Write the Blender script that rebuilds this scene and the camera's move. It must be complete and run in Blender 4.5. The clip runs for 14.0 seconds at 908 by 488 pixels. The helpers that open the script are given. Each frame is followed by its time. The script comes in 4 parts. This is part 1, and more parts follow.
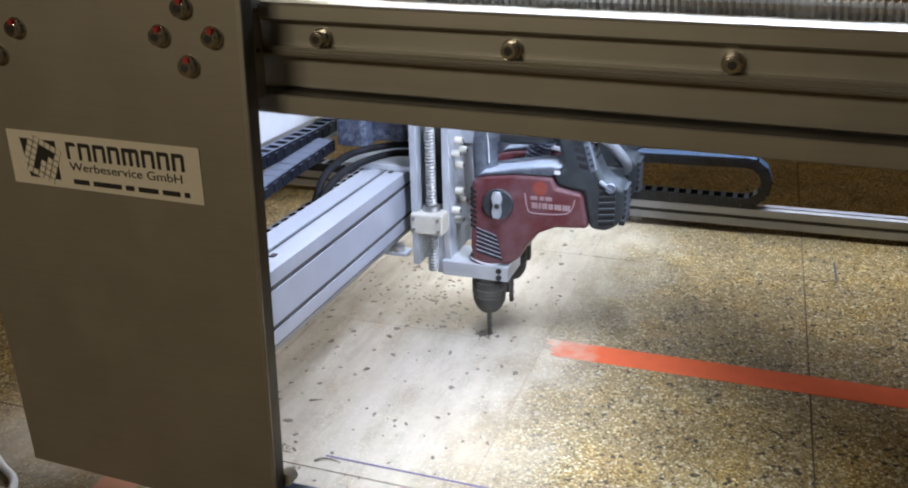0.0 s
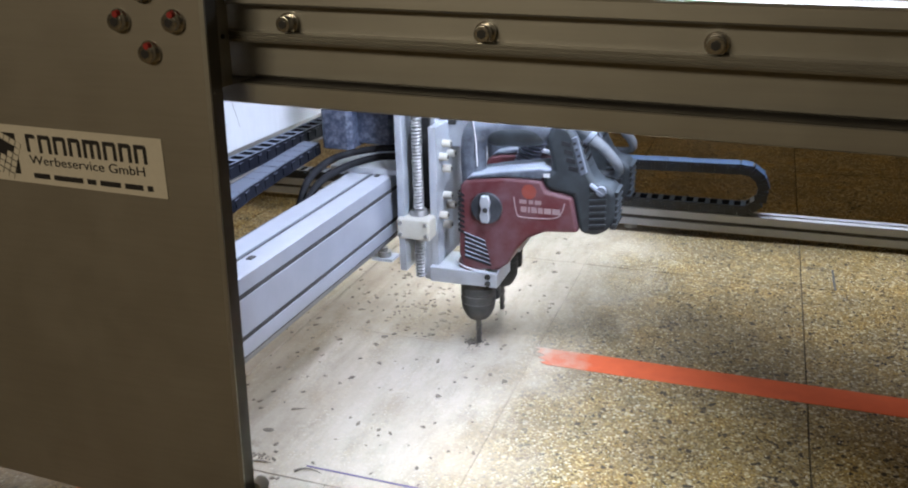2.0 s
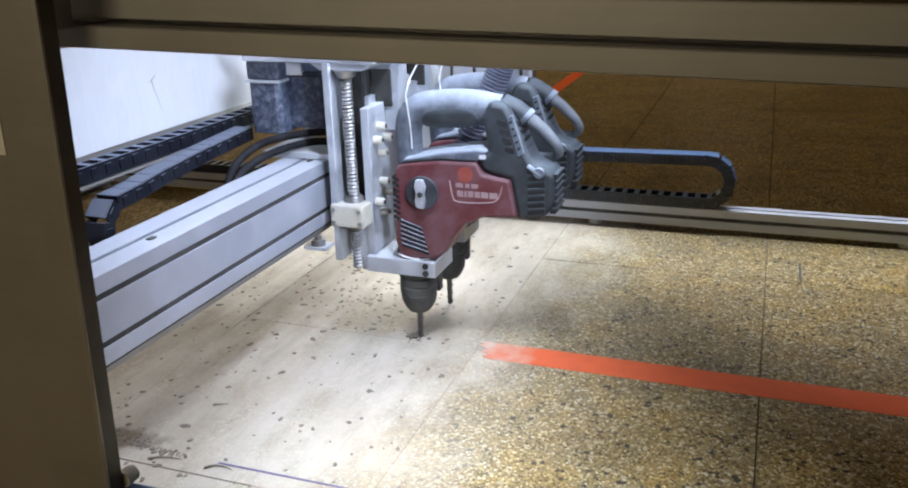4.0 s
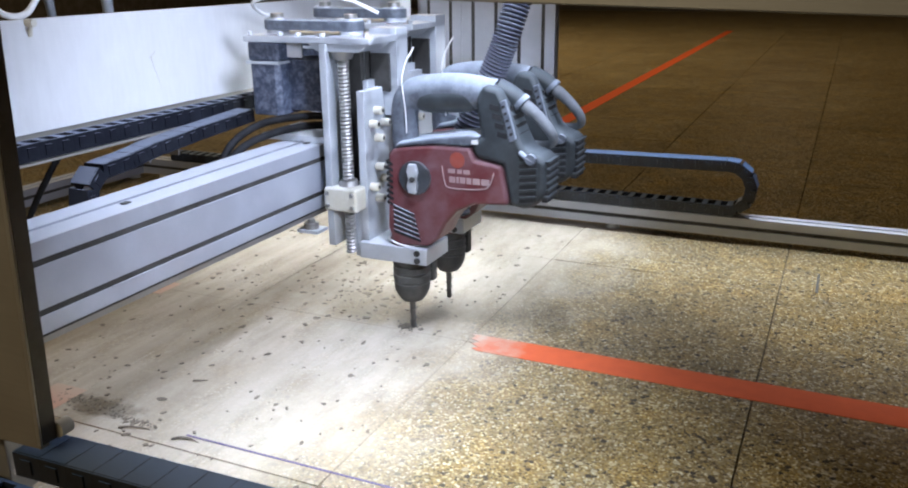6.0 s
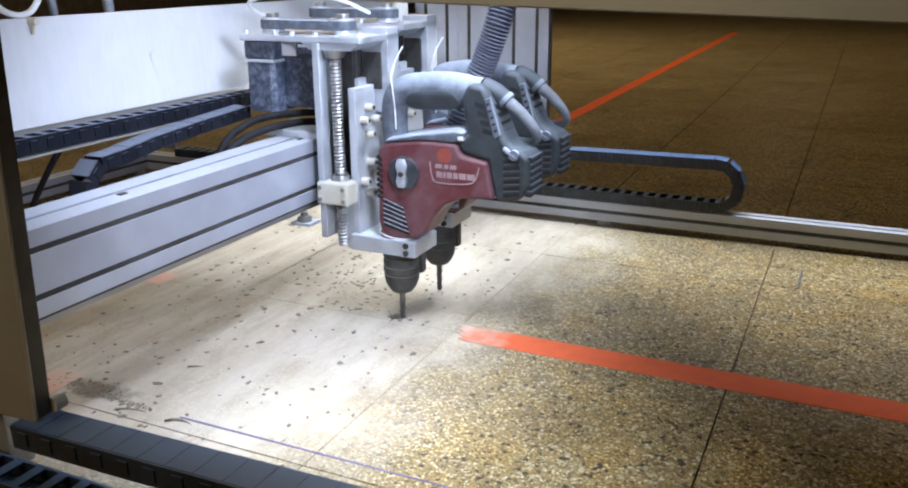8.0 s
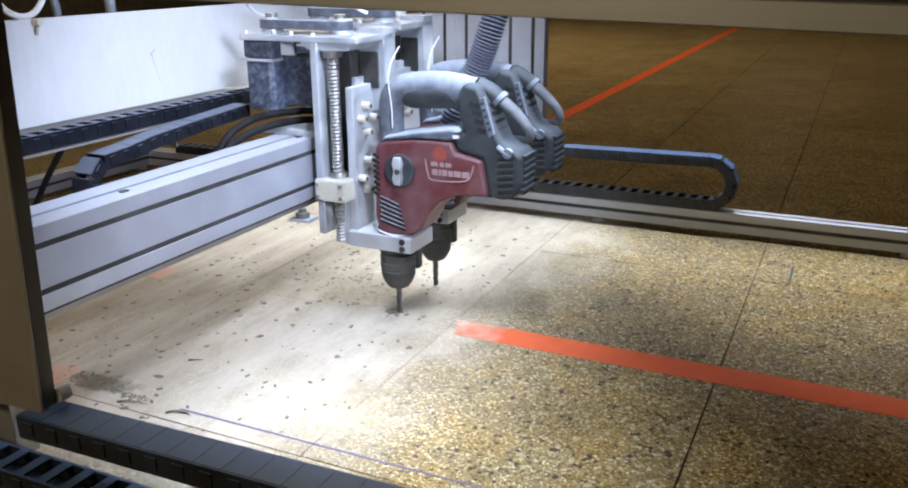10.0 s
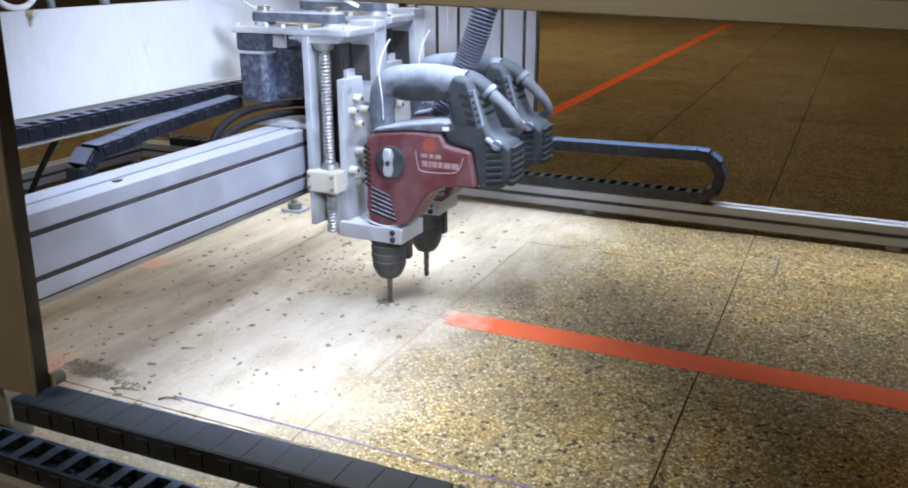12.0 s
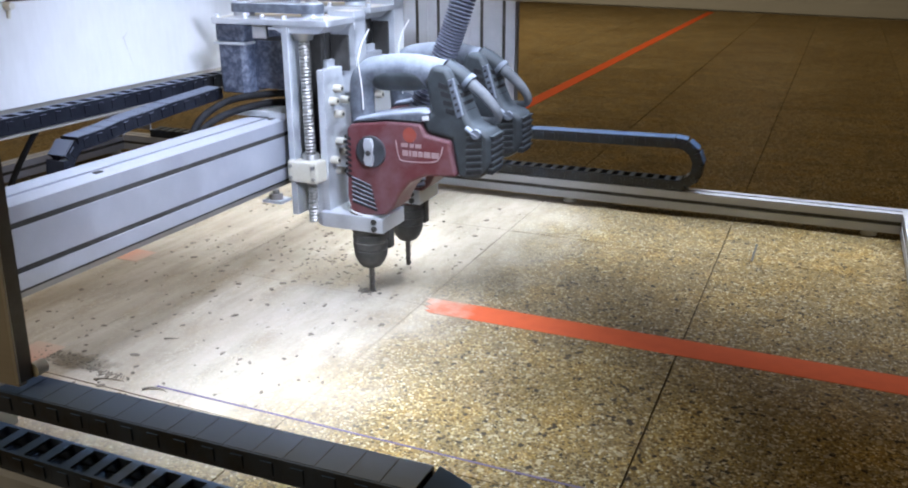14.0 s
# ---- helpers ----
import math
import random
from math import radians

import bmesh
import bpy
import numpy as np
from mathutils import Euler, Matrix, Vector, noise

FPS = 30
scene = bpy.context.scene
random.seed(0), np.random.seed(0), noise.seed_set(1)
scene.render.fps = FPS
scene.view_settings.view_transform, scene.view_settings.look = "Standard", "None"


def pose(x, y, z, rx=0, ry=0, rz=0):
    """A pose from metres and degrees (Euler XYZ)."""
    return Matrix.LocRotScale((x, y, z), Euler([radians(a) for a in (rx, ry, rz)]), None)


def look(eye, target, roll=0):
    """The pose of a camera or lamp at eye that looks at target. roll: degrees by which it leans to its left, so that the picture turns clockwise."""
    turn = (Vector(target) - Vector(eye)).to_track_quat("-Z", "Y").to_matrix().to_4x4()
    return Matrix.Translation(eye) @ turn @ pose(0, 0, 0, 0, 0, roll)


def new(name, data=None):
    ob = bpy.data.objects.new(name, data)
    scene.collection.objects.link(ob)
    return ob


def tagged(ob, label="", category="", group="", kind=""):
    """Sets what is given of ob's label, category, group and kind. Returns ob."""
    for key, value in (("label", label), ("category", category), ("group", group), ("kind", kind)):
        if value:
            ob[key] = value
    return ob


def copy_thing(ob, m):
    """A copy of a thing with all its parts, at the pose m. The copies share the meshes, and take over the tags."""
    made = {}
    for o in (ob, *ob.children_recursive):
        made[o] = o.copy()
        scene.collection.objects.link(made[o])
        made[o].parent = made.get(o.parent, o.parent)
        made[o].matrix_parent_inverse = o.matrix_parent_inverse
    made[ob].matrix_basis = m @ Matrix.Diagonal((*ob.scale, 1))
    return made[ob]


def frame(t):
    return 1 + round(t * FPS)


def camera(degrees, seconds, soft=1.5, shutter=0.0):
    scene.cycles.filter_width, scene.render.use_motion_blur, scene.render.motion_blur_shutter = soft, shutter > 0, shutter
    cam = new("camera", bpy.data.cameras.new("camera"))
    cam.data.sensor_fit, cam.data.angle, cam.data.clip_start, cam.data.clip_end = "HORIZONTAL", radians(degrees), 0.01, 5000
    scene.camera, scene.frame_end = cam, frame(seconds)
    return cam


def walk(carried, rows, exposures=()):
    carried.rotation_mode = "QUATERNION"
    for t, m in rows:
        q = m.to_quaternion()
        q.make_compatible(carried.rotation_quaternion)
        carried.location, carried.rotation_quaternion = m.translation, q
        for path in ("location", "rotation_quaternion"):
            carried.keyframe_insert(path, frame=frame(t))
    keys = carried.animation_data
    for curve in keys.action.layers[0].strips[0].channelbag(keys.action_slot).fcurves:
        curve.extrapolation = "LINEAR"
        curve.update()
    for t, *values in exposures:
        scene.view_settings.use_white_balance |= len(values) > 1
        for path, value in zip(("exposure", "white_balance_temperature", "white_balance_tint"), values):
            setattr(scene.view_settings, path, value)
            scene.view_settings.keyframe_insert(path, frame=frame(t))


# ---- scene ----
cam = camera(55.5, 14.0, 2.0)
PATH = [
    (0, (0.036, 0.168, 0.767), (-0.597, 1.916, 0.029), -1.3),
    (0.5, (0.032, 0.166, 0.763), (-0.599, 1.918, 0.034), -1.3),
    (1, (0.037, 0.171, 0.754), (-0.594, 1.92, 0.017), -1.2),
    (1.5, (0.043, 0.18, 0.751), (-0.593, 1.936, 0.035), -1.0),
    (2, (0.049, 0.202, 0.736), (-0.591, 1.961, 0.032), -1.3),
    (2.5, (0.066, 0.237, 0.717), (-0.583, 1.991, 0.008), -1.6),
    (3, (0.085, 0.278, 0.692), (-0.564, 2.027, -0.028), -2.0),
    (3.2, (0.098, 0.27, 0.685), (-0.527, 2.034, -0.021), -1.9),
    (5.5, (0.202, 0.341, 0.615), (-0.559, 2.079, -0.018), -1.0),
    (6, (0.233, 0.334, 0.599), (-0.55, 2.068, -0.017), -0.6),
    (6.5, (0.245, 0.326, 0.601), (-0.559, 2.052, -0.011), -0.3),
    (7, (0.265, 0.32, 0.6), (-0.545, 2.046, -0.005), 0.0),
    (7.5, (0.28, 0.315, 0.604), (-0.531, 2.04, -0.001), -0.0),
    (8, (0.286, 0.306, 0.602), (-0.517, 2.031, -0.014), -0.4),
    (10.5, (0.31, 0.282, 0.616), (-0.493, 2.003, -0.011), -0.3),
    (11, (0.314, 0.276, 0.618), (-0.487, 1.999, -0.004), -0.2),
    (11.5, (0.32, 0.271, 0.618), (-0.48, 1.993, -0.01), -0.0),
    (12, (0.324, 0.271, 0.612), (-0.469, 1.993, -0.026), -0.1),
    (12.5, (0.332, 0.269, 0.608), (-0.448, 1.993, -0.038), -0.3),
    (13, (0.336, 0.266, 0.61), (-0.428, 1.995, -0.042), -0.5),
    (13.5, (0.334, 0.263, 0.607), (-0.424, 1.996, -0.044), -0.4),
    (14, (0.335, 0.261, 0.613), (-0.422, 1.991, -0.046), -0.3),
]

walk(cam, [(t, look(eye, target, roll)) for t, eye, target, roll in PATH], [(0, -0.20), (3, -0.18), (6, -0.07), (8, 0.0), (14, 0.03)])

# ---- world and lights ----
world = bpy.data.worlds.new("world")
scene.world = world
world.use_nodes = True
world.node_tree.nodes["Background"].inputs[0].default_value = (1.0, 0.85, 0.62, 1)
world.node_tree.nodes["Background"].inputs[1].default_value = 0.02


def area_lamp(name, eye, target, size_x, size_y, watts, colour, spread=180):
    data = bpy.data.lights.new(name, "AREA")
    data.shape, data.size, data.size_y = "RECTANGLE", size_x, size_y
    data.energy, data.color, data.spread = watts, colour, radians(spread)
    ob = new(name, data)
    ob.matrix_world = look(eye, target)
    return ob


def spot_lamp(name, eye, target, watts, colour, angle, blend, radius):
    data = bpy.data.lights.new(name, "SPOT")
    data.energy, data.color, data.spot_size, data.spot_blend = watts, colour, radians(angle), blend
    data.shadow_soft_size = radius
    ob = new(name, data)
    ob.matrix_world = look(eye, target)
    return ob


COLD = (0.675, 0.77, 1.0)
WARM = (1.0, 0.83, 0.56)
NEUTRAL = (0.785, 0.87, 0.99)
spot_lamp("led_work_light", (-0.52, 0.97, 0.74), (-0.54, 1.20, 0), 3.6, COLD, 58, 1.0, 0.03)
spot_lamp("led_panel_light", (-0.14, 1.27, 0.92), (-0.68, 1.56, 0.0), 40, COLD, 84, 0.7, 0.06)
spot_lamp("led_side_light", (0.62, 1.72, 0.92), (-0.68, 1.55, 0.06), 42, COLD, 35, 1.0, 0.05)
area_lamp("led_strip_side", (0.14, 1.03, 0.575), (-0.85, 1.60, 0.14), 0.14, 0.03, 2.2, COLD, 90)
area_lamp("led_strip_front", (-0.24, 0.99, 0.84), (-0.16, 1.15, 0.0), 0.26, 0.02, 2.1, NEUTRAL, 56)
area_lamp("led_strip_rear", (-0.16, 2.30, 0.60), (-0.16, 2.06, 0), 1.8, 0.03, 6.2, NEUTRAL, 72)
area_lamp("led_strip_left", (-0.50, 2.26, 0.46), (-0.82, 1.60, 0), 0.40, 0.03, 5.0, NEUTRAL, 76)
# unseen strip added to brighten the crossbar top and ball screw
area_lamp("led_strip_bar", (0.5, 0.99, 0.80), (0.5, 0.88, 0.66), 1.8, 0.02, 1.3, NEUTRAL, 70)
# unseen warm fills, added for the front plate and the far floor
area_lamp("ceiling_lamp_light", (-1.3, -2.9, 2.15), (-0.4, 0.8, 0.5), 1.5, 0.5, 55, WARM)
area_lamp("ceiling_lamp_light", (-3.2, 6.0, 3.1), (-1.0, 5.4, 0), 1.2, 0.3, 105, WARM)
area_lamp("wall_lamp_light", (-0.35, 9.0, 1.72), (-0.2, 2.5, 0), 0.10, 0.3, 1.4, WARM)


# ---- materials ----
def nodes_of(name, rough=0.5, metal=0.0):
    mat = bpy.data.materials.new(name)
    mat.use_nodes = True
    tree = mat.node_tree
    shader = tree.nodes["Principled BSDF"]
    shader.inputs["Roughness"].default_value, shader.inputs["Metallic"].default_value = rough, metal
    return mat, tree, shader


def node(tree, kind, links=None, **values):
    n = tree.nodes.new(kind)
    for key, value in values.items():
        setattr(n, key, value)
    for key, value in (links or {}).items():
        if isinstance(value, bpy.types.NodeSocket):
            tree.links.new(value, n.inputs[key])
        else:
            n.inputs[key].default_value = value
    return n


def ramp(tree, fac, *stops, interpolation="LINEAR"):
    n = node(tree, "ShaderNodeValToRGB", {0: fac})
    n.color_ramp.interpolation = interpolation
    elements = n.color_ramp.elements
    while len(elements) < len(stops):
        elements.new(0.5)
    for e, (p, c) in zip(elements, stops):
        e.position = p
        e.color = (*c, 1) if isinstance(c, tuple) else (c, c, c, 1)
    return n.outputs[0]


def blend(tree, fac, a, b, mode="MIX"):
    n = node(tree, "ShaderNodeMix", data_type="RGBA", blend_type=mode)
    for socket, value in ((n.inputs[0], fac), (n.inputs[6], a), (n.inputs[7], b)):
        if isinstance(value, bpy.types.NodeSocket):
            tree.links.new(value, socket)
        else:
            socket.default_value = (*value, 1) if isinstance(value, tuple) else value
    return n.outputs[2]


def calc(tree, op, a, b=0.0, clamp=False):
    return node(tree, "ShaderNodeMath", {0: a, 1: b}, operation=op, use_clamp=clamp).outputs[0]


def place(tree, scale=(1, 1, 1)):
    geo = node(tree, "ShaderNodeNewGeometry")
    return node(tree, "ShaderNodeMapping", {0: geo.outputs["Position"], 3: scale}).outputs[0]


def noise_of(tree, where, scale, detail=4.0, rough=0.55):
    return node(tree, "ShaderNodeTexNoise", {"Vector": where, "Scale": scale, "Detail": detail, "Roughness": rough}).outputs[0]


def relief(tree, shader, height, strength, distance):
    b = node(tree, "ShaderNodeBump", {"Height": height, "Strength": strength, "Distance": distance})
    tree.links.new(b.outputs[0], shader.inputs["Normal"])


DUST = (0.74, 0.66, 0.52)


def worn(name, colour, rough=0.45, metal=0.0, dust=0.3, dust_or_light_tint=(0.62, 0.62, 0.62), grain=(40, 40, 40), fine=260, settle=0.4, broad_scale=14):
    """A painted, plastic or metal surface with patchy drilling dust or a painted-in light tint, streaks and fine
    relief.
    """
    mat, tree, shader = nodes_of(name, rough, metal)
    p = place(tree)
    broad = noise_of(tree, p, broad_scale, 6, 0.65)
    small = noise_of(tree, place(tree, grain), 4.0, 3)
    tint = blend(tree, calc(tree, "MULTIPLY", small, 0.5), colour, tuple(c * 0.72 for c in colour))
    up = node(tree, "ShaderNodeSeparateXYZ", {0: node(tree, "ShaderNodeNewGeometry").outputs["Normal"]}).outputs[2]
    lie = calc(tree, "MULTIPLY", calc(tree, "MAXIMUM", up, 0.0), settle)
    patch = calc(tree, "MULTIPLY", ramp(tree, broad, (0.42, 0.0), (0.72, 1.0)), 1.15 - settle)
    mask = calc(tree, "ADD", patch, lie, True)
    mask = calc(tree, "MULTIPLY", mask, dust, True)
    tree.links.new(blend(tree, mask, tint, dust_or_light_tint), shader.inputs["Base Color"])
    tree.links.new(calc(tree, "MULTIPLY_ADD", mask, 0.5), shader.inputs["Roughness"])
    tree.nodes[-1].inputs[2].default_value = rough
    if metal:
        tree.links.new(calc(tree, "SUBTRACT", metal, mask, True), shader.inputs["Metallic"])
    relief(tree, shader, noise_of(tree, p, fine, 2), 0.12, 0.001)
    return mat


def terrazzo():
    mat, tree, shader = nodes_of("terrazzo", 0.3)
    p = place(tree)
    warp = node(tree, "ShaderNodeVectorMath", {0: p, 1: node(tree, "ShaderNodeVectorMath", {0: node(tree, "ShaderNodeTexNoise", {"Vector": p, "Scale": 90}).outputs[1], 1: (0.004, 0.004, 0.0)}, operation="MULTIPLY").outputs[0]}, operation="ADD").outputs[0]
    cell = node(tree, "ShaderNodeTexVoronoi", {"Vector": warp, "Scale": 335.0}).outputs["Color"]
    pick = node(tree, "ShaderNodeSeparateXYZ", {0: cell}).outputs[0]
    chips = ramp(tree, pick, (0.0, (0.075, 0.055, 0.030)), (0.11, (0.16, 0.108, 0.036)), (0.28, (0.225, 0.160, 0.070)),
                 (0.50, (0.26, 0.205, 0.115)), (0.70, (0.33, 0.240, 0.090)), (0.84, (0.45, 0.38, 0.24)), (0.95, (0.62, 0.57, 0.45)), interpolation="CONSTANT")
    big = node(tree, "ShaderNodeTexVoronoi", {"Vector": warp, "Scale": 165.0}).outputs["Color"]
    pick2 = node(tree, "ShaderNodeSeparateXYZ", {0: big}).outputs[1]
    chips = blend(tree, ramp(tree, pick2, (0.0, 1.0), (0.032, 0.0), interpolation="CONSTANT"), chips, (0.035, 0.028, 0.022))
    pale = node(tree, "ShaderNodeSeparateXYZ", {0: big}).outputs[2]
    chips = blend(tree, ramp(tree, pale, (0.0, 0.6), (0.03, 0.0), interpolation="CONSTANT"), chips, (0.52, 0.47, 0.36))
    # cloudy casts of the cement between the chips
    cloud = noise_of(tree, p, 11, 4, 0.65)
    chips = blend(tree, 1.0, chips, ramp(tree, cloud, (0.30, (0.74, 0.74, 0.78)), (0.50, (1.0, 1.0, 1.0)), (0.70, (1.16, 1.04, 0.74))), "MULTIPLY")
    tile = node(tree, "ShaderNodeObjectInfo").outputs["Random"]
    chips = blend(tree, 1.0, chips, ramp(tree, tile, (0.0, (0.88, 0.86, 0.82)), (1.0, (1.0, 1.0, 1.0))), "MULTIPLY")
    stain = noise_of(tree, p, 3.2, 5, 0.6)
    chips = blend(tree, 1.0, chips, ramp(tree, stain, (0.30, (0.72, 0.68, 0.60)), (0.65, (1.0, 1.0, 1.0))), "MULTIPLY")
    # drilling dust, thick beside the machine's working strip and thinning out over the next tiles
    xyz = node(tree, "ShaderNodeSeparateXYZ", {0: p})
    wave = calc(tree, "MULTIPLY_ADD", noise_of(tree, p, 6, 4), 0.26)
    tree.nodes[-1].inputs[2].default_value = -0.13
    across = calc(tree, "ADD", xyz.outputs[0], wave)
    slope = calc(tree, "MULTIPLY_ADD", xyz.outputs[1], 0.10)
    tree.nodes[-1].inputs[2].default_value = -0.15
    across = calc(tree, "SUBTRACT", across, slope)
    lay = node(tree, "ShaderNodeMapRange", {0: across, 1: -0.35, 2: -0.15, 3: 0.92, 4: 0.14}).outputs[0]
    thin = node(tree, "ShaderNodeMapRange", {0: across, 1: -0.20, 2: 0.22, 3: 1.0, 4: 0.08}).outputs[0]
    lay = calc(tree, "MULTIPLY", lay, thin)
    far = node(tree, "ShaderNodeMapRange", {0: xyz.outputs[1], 1: 2.28, 2: 2.42, 3: 1.0, 4: 0.0}).outputs[0]
    # dust also held back at these edges to keep the unlit floor dark
    near = node(tree, "ShaderNodeMapRange", {0: xyz.outputs[1], 1: 0.88, 2: 1.02, 3: 0.05, 4: 1.0}).outputs[0]
    west = node(tree, "ShaderNodeMapRange", {0: xyz.outputs[0], 1: -1.15, 2: -0.98, 3: 0.0, 4: 1.0}).outputs[0]
    lay = calc(tree, "MULTIPLY", calc(tree, "MULTIPLY", lay, far), calc(tree, "MULTIPLY", near, west))
    patch = ramp(tree, noise_of(tree, place(tree, (3.2, 0.9, 1)), 7, 5, 0.7), (0.25, 0.62), (0.55, 1.0))
    lay = calc(tree, "MULTIPLY", lay, patch, True)
    powder = blend(tree, ramp(tree, noise_of(tree, place(tree, (1.8, 1, 1)), 5, 7, 0.6), (0.42, 0.0), (0.78, 1.0)), (0.53, 0.475, 0.395), (0.40, 0.34, 0.26))
    # the beam's shadow painted as brown streaks in the swept dust
    beam_shade = node(tree, "ShaderNodeMapRange", {0: calc(tree, "ADD", xyz.outputs[0], calc(tree, "MULTIPLY", xyz.outputs[1], -0.17)), 1: -0.86, 2: -0.74, 3: 1.0, 4: 0.0}).outputs[0]
    shade_streaks = ramp(tree, noise_of(tree, place(tree, (13, 1.1, 1)), 2.4, 4, 0.6), (0.40, 0.0), (0.58, 1.0))
    powder = blend(tree, calc(tree, "MULTIPLY", calc(tree, "MULTIPLY", beam_shade, shade_streaks), 0.24), powder, (0.235, 0.20, 0.145))
    # browner powder thrown up round the drills, with their shadow painted in
    off = node(tree, "ShaderNodeVectorMath", {0: node(tree, "ShaderNodeVectorMath", {0: p, 1: (-0.47, 1.63, 0)}, operation="SUBTRACT").outputs[0], 1: (3.6, 7.5, 0)}, operation="MULTIPLY").outputs[0]
    reach = node(tree, "ShaderNodeVectorMath", {0: off}, operation="LENGTH").outputs["Value"]
    reach = calc(tree, "ADD", reach, calc(tree, "MULTIPLY", noise_of(tree, p, 13, 5, 0.65), 0.9))
    powder_and_shade = node(tree, "ShaderNodeMapRange", {0: reach, 1: 0.70, 2: 1.45, 3: 0.68, 4: 0.0}).outputs[0]
    powder = blend(tree, powder_and_shade, powder, (0.19, 0.155, 0.11))
    corner = node(tree, "ShaderNodeVectorMath", {0: node(tree, "ShaderNodeVectorMath", {0: p, 1: (-0.69, 1.135, 0)}, operation="SUBTRACT").outputs[0], 1: (9.0, 26.0, 0)}, operation="MULTIPLY").outputs[0]
    smear = calc(tree, "ADD", node(tree, "ShaderNodeVectorMath", {0: corner}, operation="LENGTH").outputs["Value"], calc(tree, "MULTIPLY", noise_of(tree, p, 38, 5, 0.7), 1.3))
    powder = blend(tree, node(tree, "ShaderNodeMapRange", {0: smear, 1: 1.05, 2: 1.40, 3: 0.8, 4: 0.0}).outputs[0], powder, (0.17, 0.145, 0.11))
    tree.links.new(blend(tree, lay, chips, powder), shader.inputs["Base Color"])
    tree.links.new(calc(tree, "MULTIPLY_ADD", lay, 0.55), shader.inputs["Roughness"])
    tree.nodes[-1].inputs[2].default_value = 0.46
    shader.inputs["Specular IOR Level"].default_value = 0.06
    relief(tree, shader, noise_of(tree, p, 120, 3), 0.10, 0.001)
    return mat


def tape_stuff():
    mat, tree, shader = nodes_of("orange_tape", 0.7)
    p = place(tree)
    xyz = node(tree, "ShaderNodeSeparateXYZ", {0: p})
    ragged = calc(tree, "MULTIPLY_ADD", noise_of(tree, p, 16, 4), 0.30)
    tree.nodes[-1].inputs[2].default_value = -0.15
    lay = node(tree, "ShaderNodeMapRange", {0: calc(tree, "ADD", xyz.outputs[0], ragged), 1: -0.31, 2: -0.20, 3: 0.97, 4: 0.06}).outputs[0]
    far = node(tree, "ShaderNodeMapRange", {0: xyz.outputs[1], 1: 2.28, 2: 2.42, 3: 1.0, 4: 0.0}).outputs[0]
    west = node(tree, "ShaderNodeMapRange", {0: xyz.outputs[0], 1: -0.99, 2: -0.90, 3: 0.55, 4: 1.0}).outputs[0]
    south = node(tree, "ShaderNodeMapRange", {0: xyz.outputs[1], 1: 1.08, 2: 1.18, 3: 0.62, 4: 1.0}).outputs[0]
    lay = calc(tree, "MULTIPLY", calc(tree, "MULTIPLY", lay, far), calc(tree, "MULTIPLY", west, south))
    red = blend(tree, noise_of(tree, p, 40, 4), (0.74, 0.125, 0.035), (0.56, 0.090, 0.030))
    shader.inputs["Specular IOR Level"].default_value = 0.08
    tree.links.new(blend(tree, lay, red, (0.50, 0.42, 0.33)), shader.inputs["Base Color"])
    return mat


TERRAZZO = terrazzo()
TAPE = tape_stuff()
GROUT = worn("dark_joint", (0.09, 0.07, 0.05), 0.9, 0, 0.2, (0.3, 0.25, 0.18))
ALU = worn("anodised_aluminium", (0.43, 0.455, 0.52), 0.38, 0.6, 0.55, (0.60, 0.62, 0.67), (1, 1, 1), settle=0.85, broad_scale=24)
ALU_DULL = worn("dull_aluminium_plate", (0.32, 0.30, 0.27), 0.5, 0.6, 0.12, (0.4, 0.38, 0.34), (3, 3, 60), 1400)
ALU_BAR = worn("crossbar_aluminium", (0.40, 0.395, 0.375), 0.42, 0.75, 0.1, (0.5, 0.48, 0.44), (2, 60, 60), 1400)
MILLED = worn("milled_aluminium", (0.54, 0.57, 0.61), 0.40, 0.7, 0.7, (0.56, 0.58, 0.61), broad_scale=38)
STEEL = worn("screw_steel", (0.36, 0.355, 0.34), 0.42, 0.95, 0.25, (0.45, 0.43, 0.40))
CHROME = worn("bolt_steel", (0.60, 0.59, 0.57), 0.24, 1.0, 0.04)
BLACK = worn("black_plastic", (0.008, 0.008, 0.009), 0.7, 0, 0.08, (0.30, 0.31, 0.36))
# blue on upward faces stands in for cold light on the chain covers
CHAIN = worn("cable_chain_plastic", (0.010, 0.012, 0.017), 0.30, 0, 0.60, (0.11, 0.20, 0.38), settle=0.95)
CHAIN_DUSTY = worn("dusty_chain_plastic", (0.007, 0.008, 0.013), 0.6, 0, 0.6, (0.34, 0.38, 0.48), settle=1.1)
for plastic, level in ((BLACK, 0.12), (CHAIN, 0.5), (CHAIN_DUSTY, 0.12)):
    plastic.node_tree.nodes["Principled BSDF"].inputs["Specular IOR Level"].default_value = level
STRIP = worn("grey_edge_strip", (0.075, 0.068, 0.06), 0.45, 0.3, 0.1)
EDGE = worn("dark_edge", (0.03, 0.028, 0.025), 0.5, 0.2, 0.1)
BIT = worn("dark_bit_steel", (0.10, 0.095, 0.09), 0.4, 0.8, 0.4, (0.35, 0.32, 0.27))
DIAL = worn("dark_dial_plastic", (0.02, 0.022, 0.026), 0.4, 0, 0.25, (0.25, 0.27, 0.30))
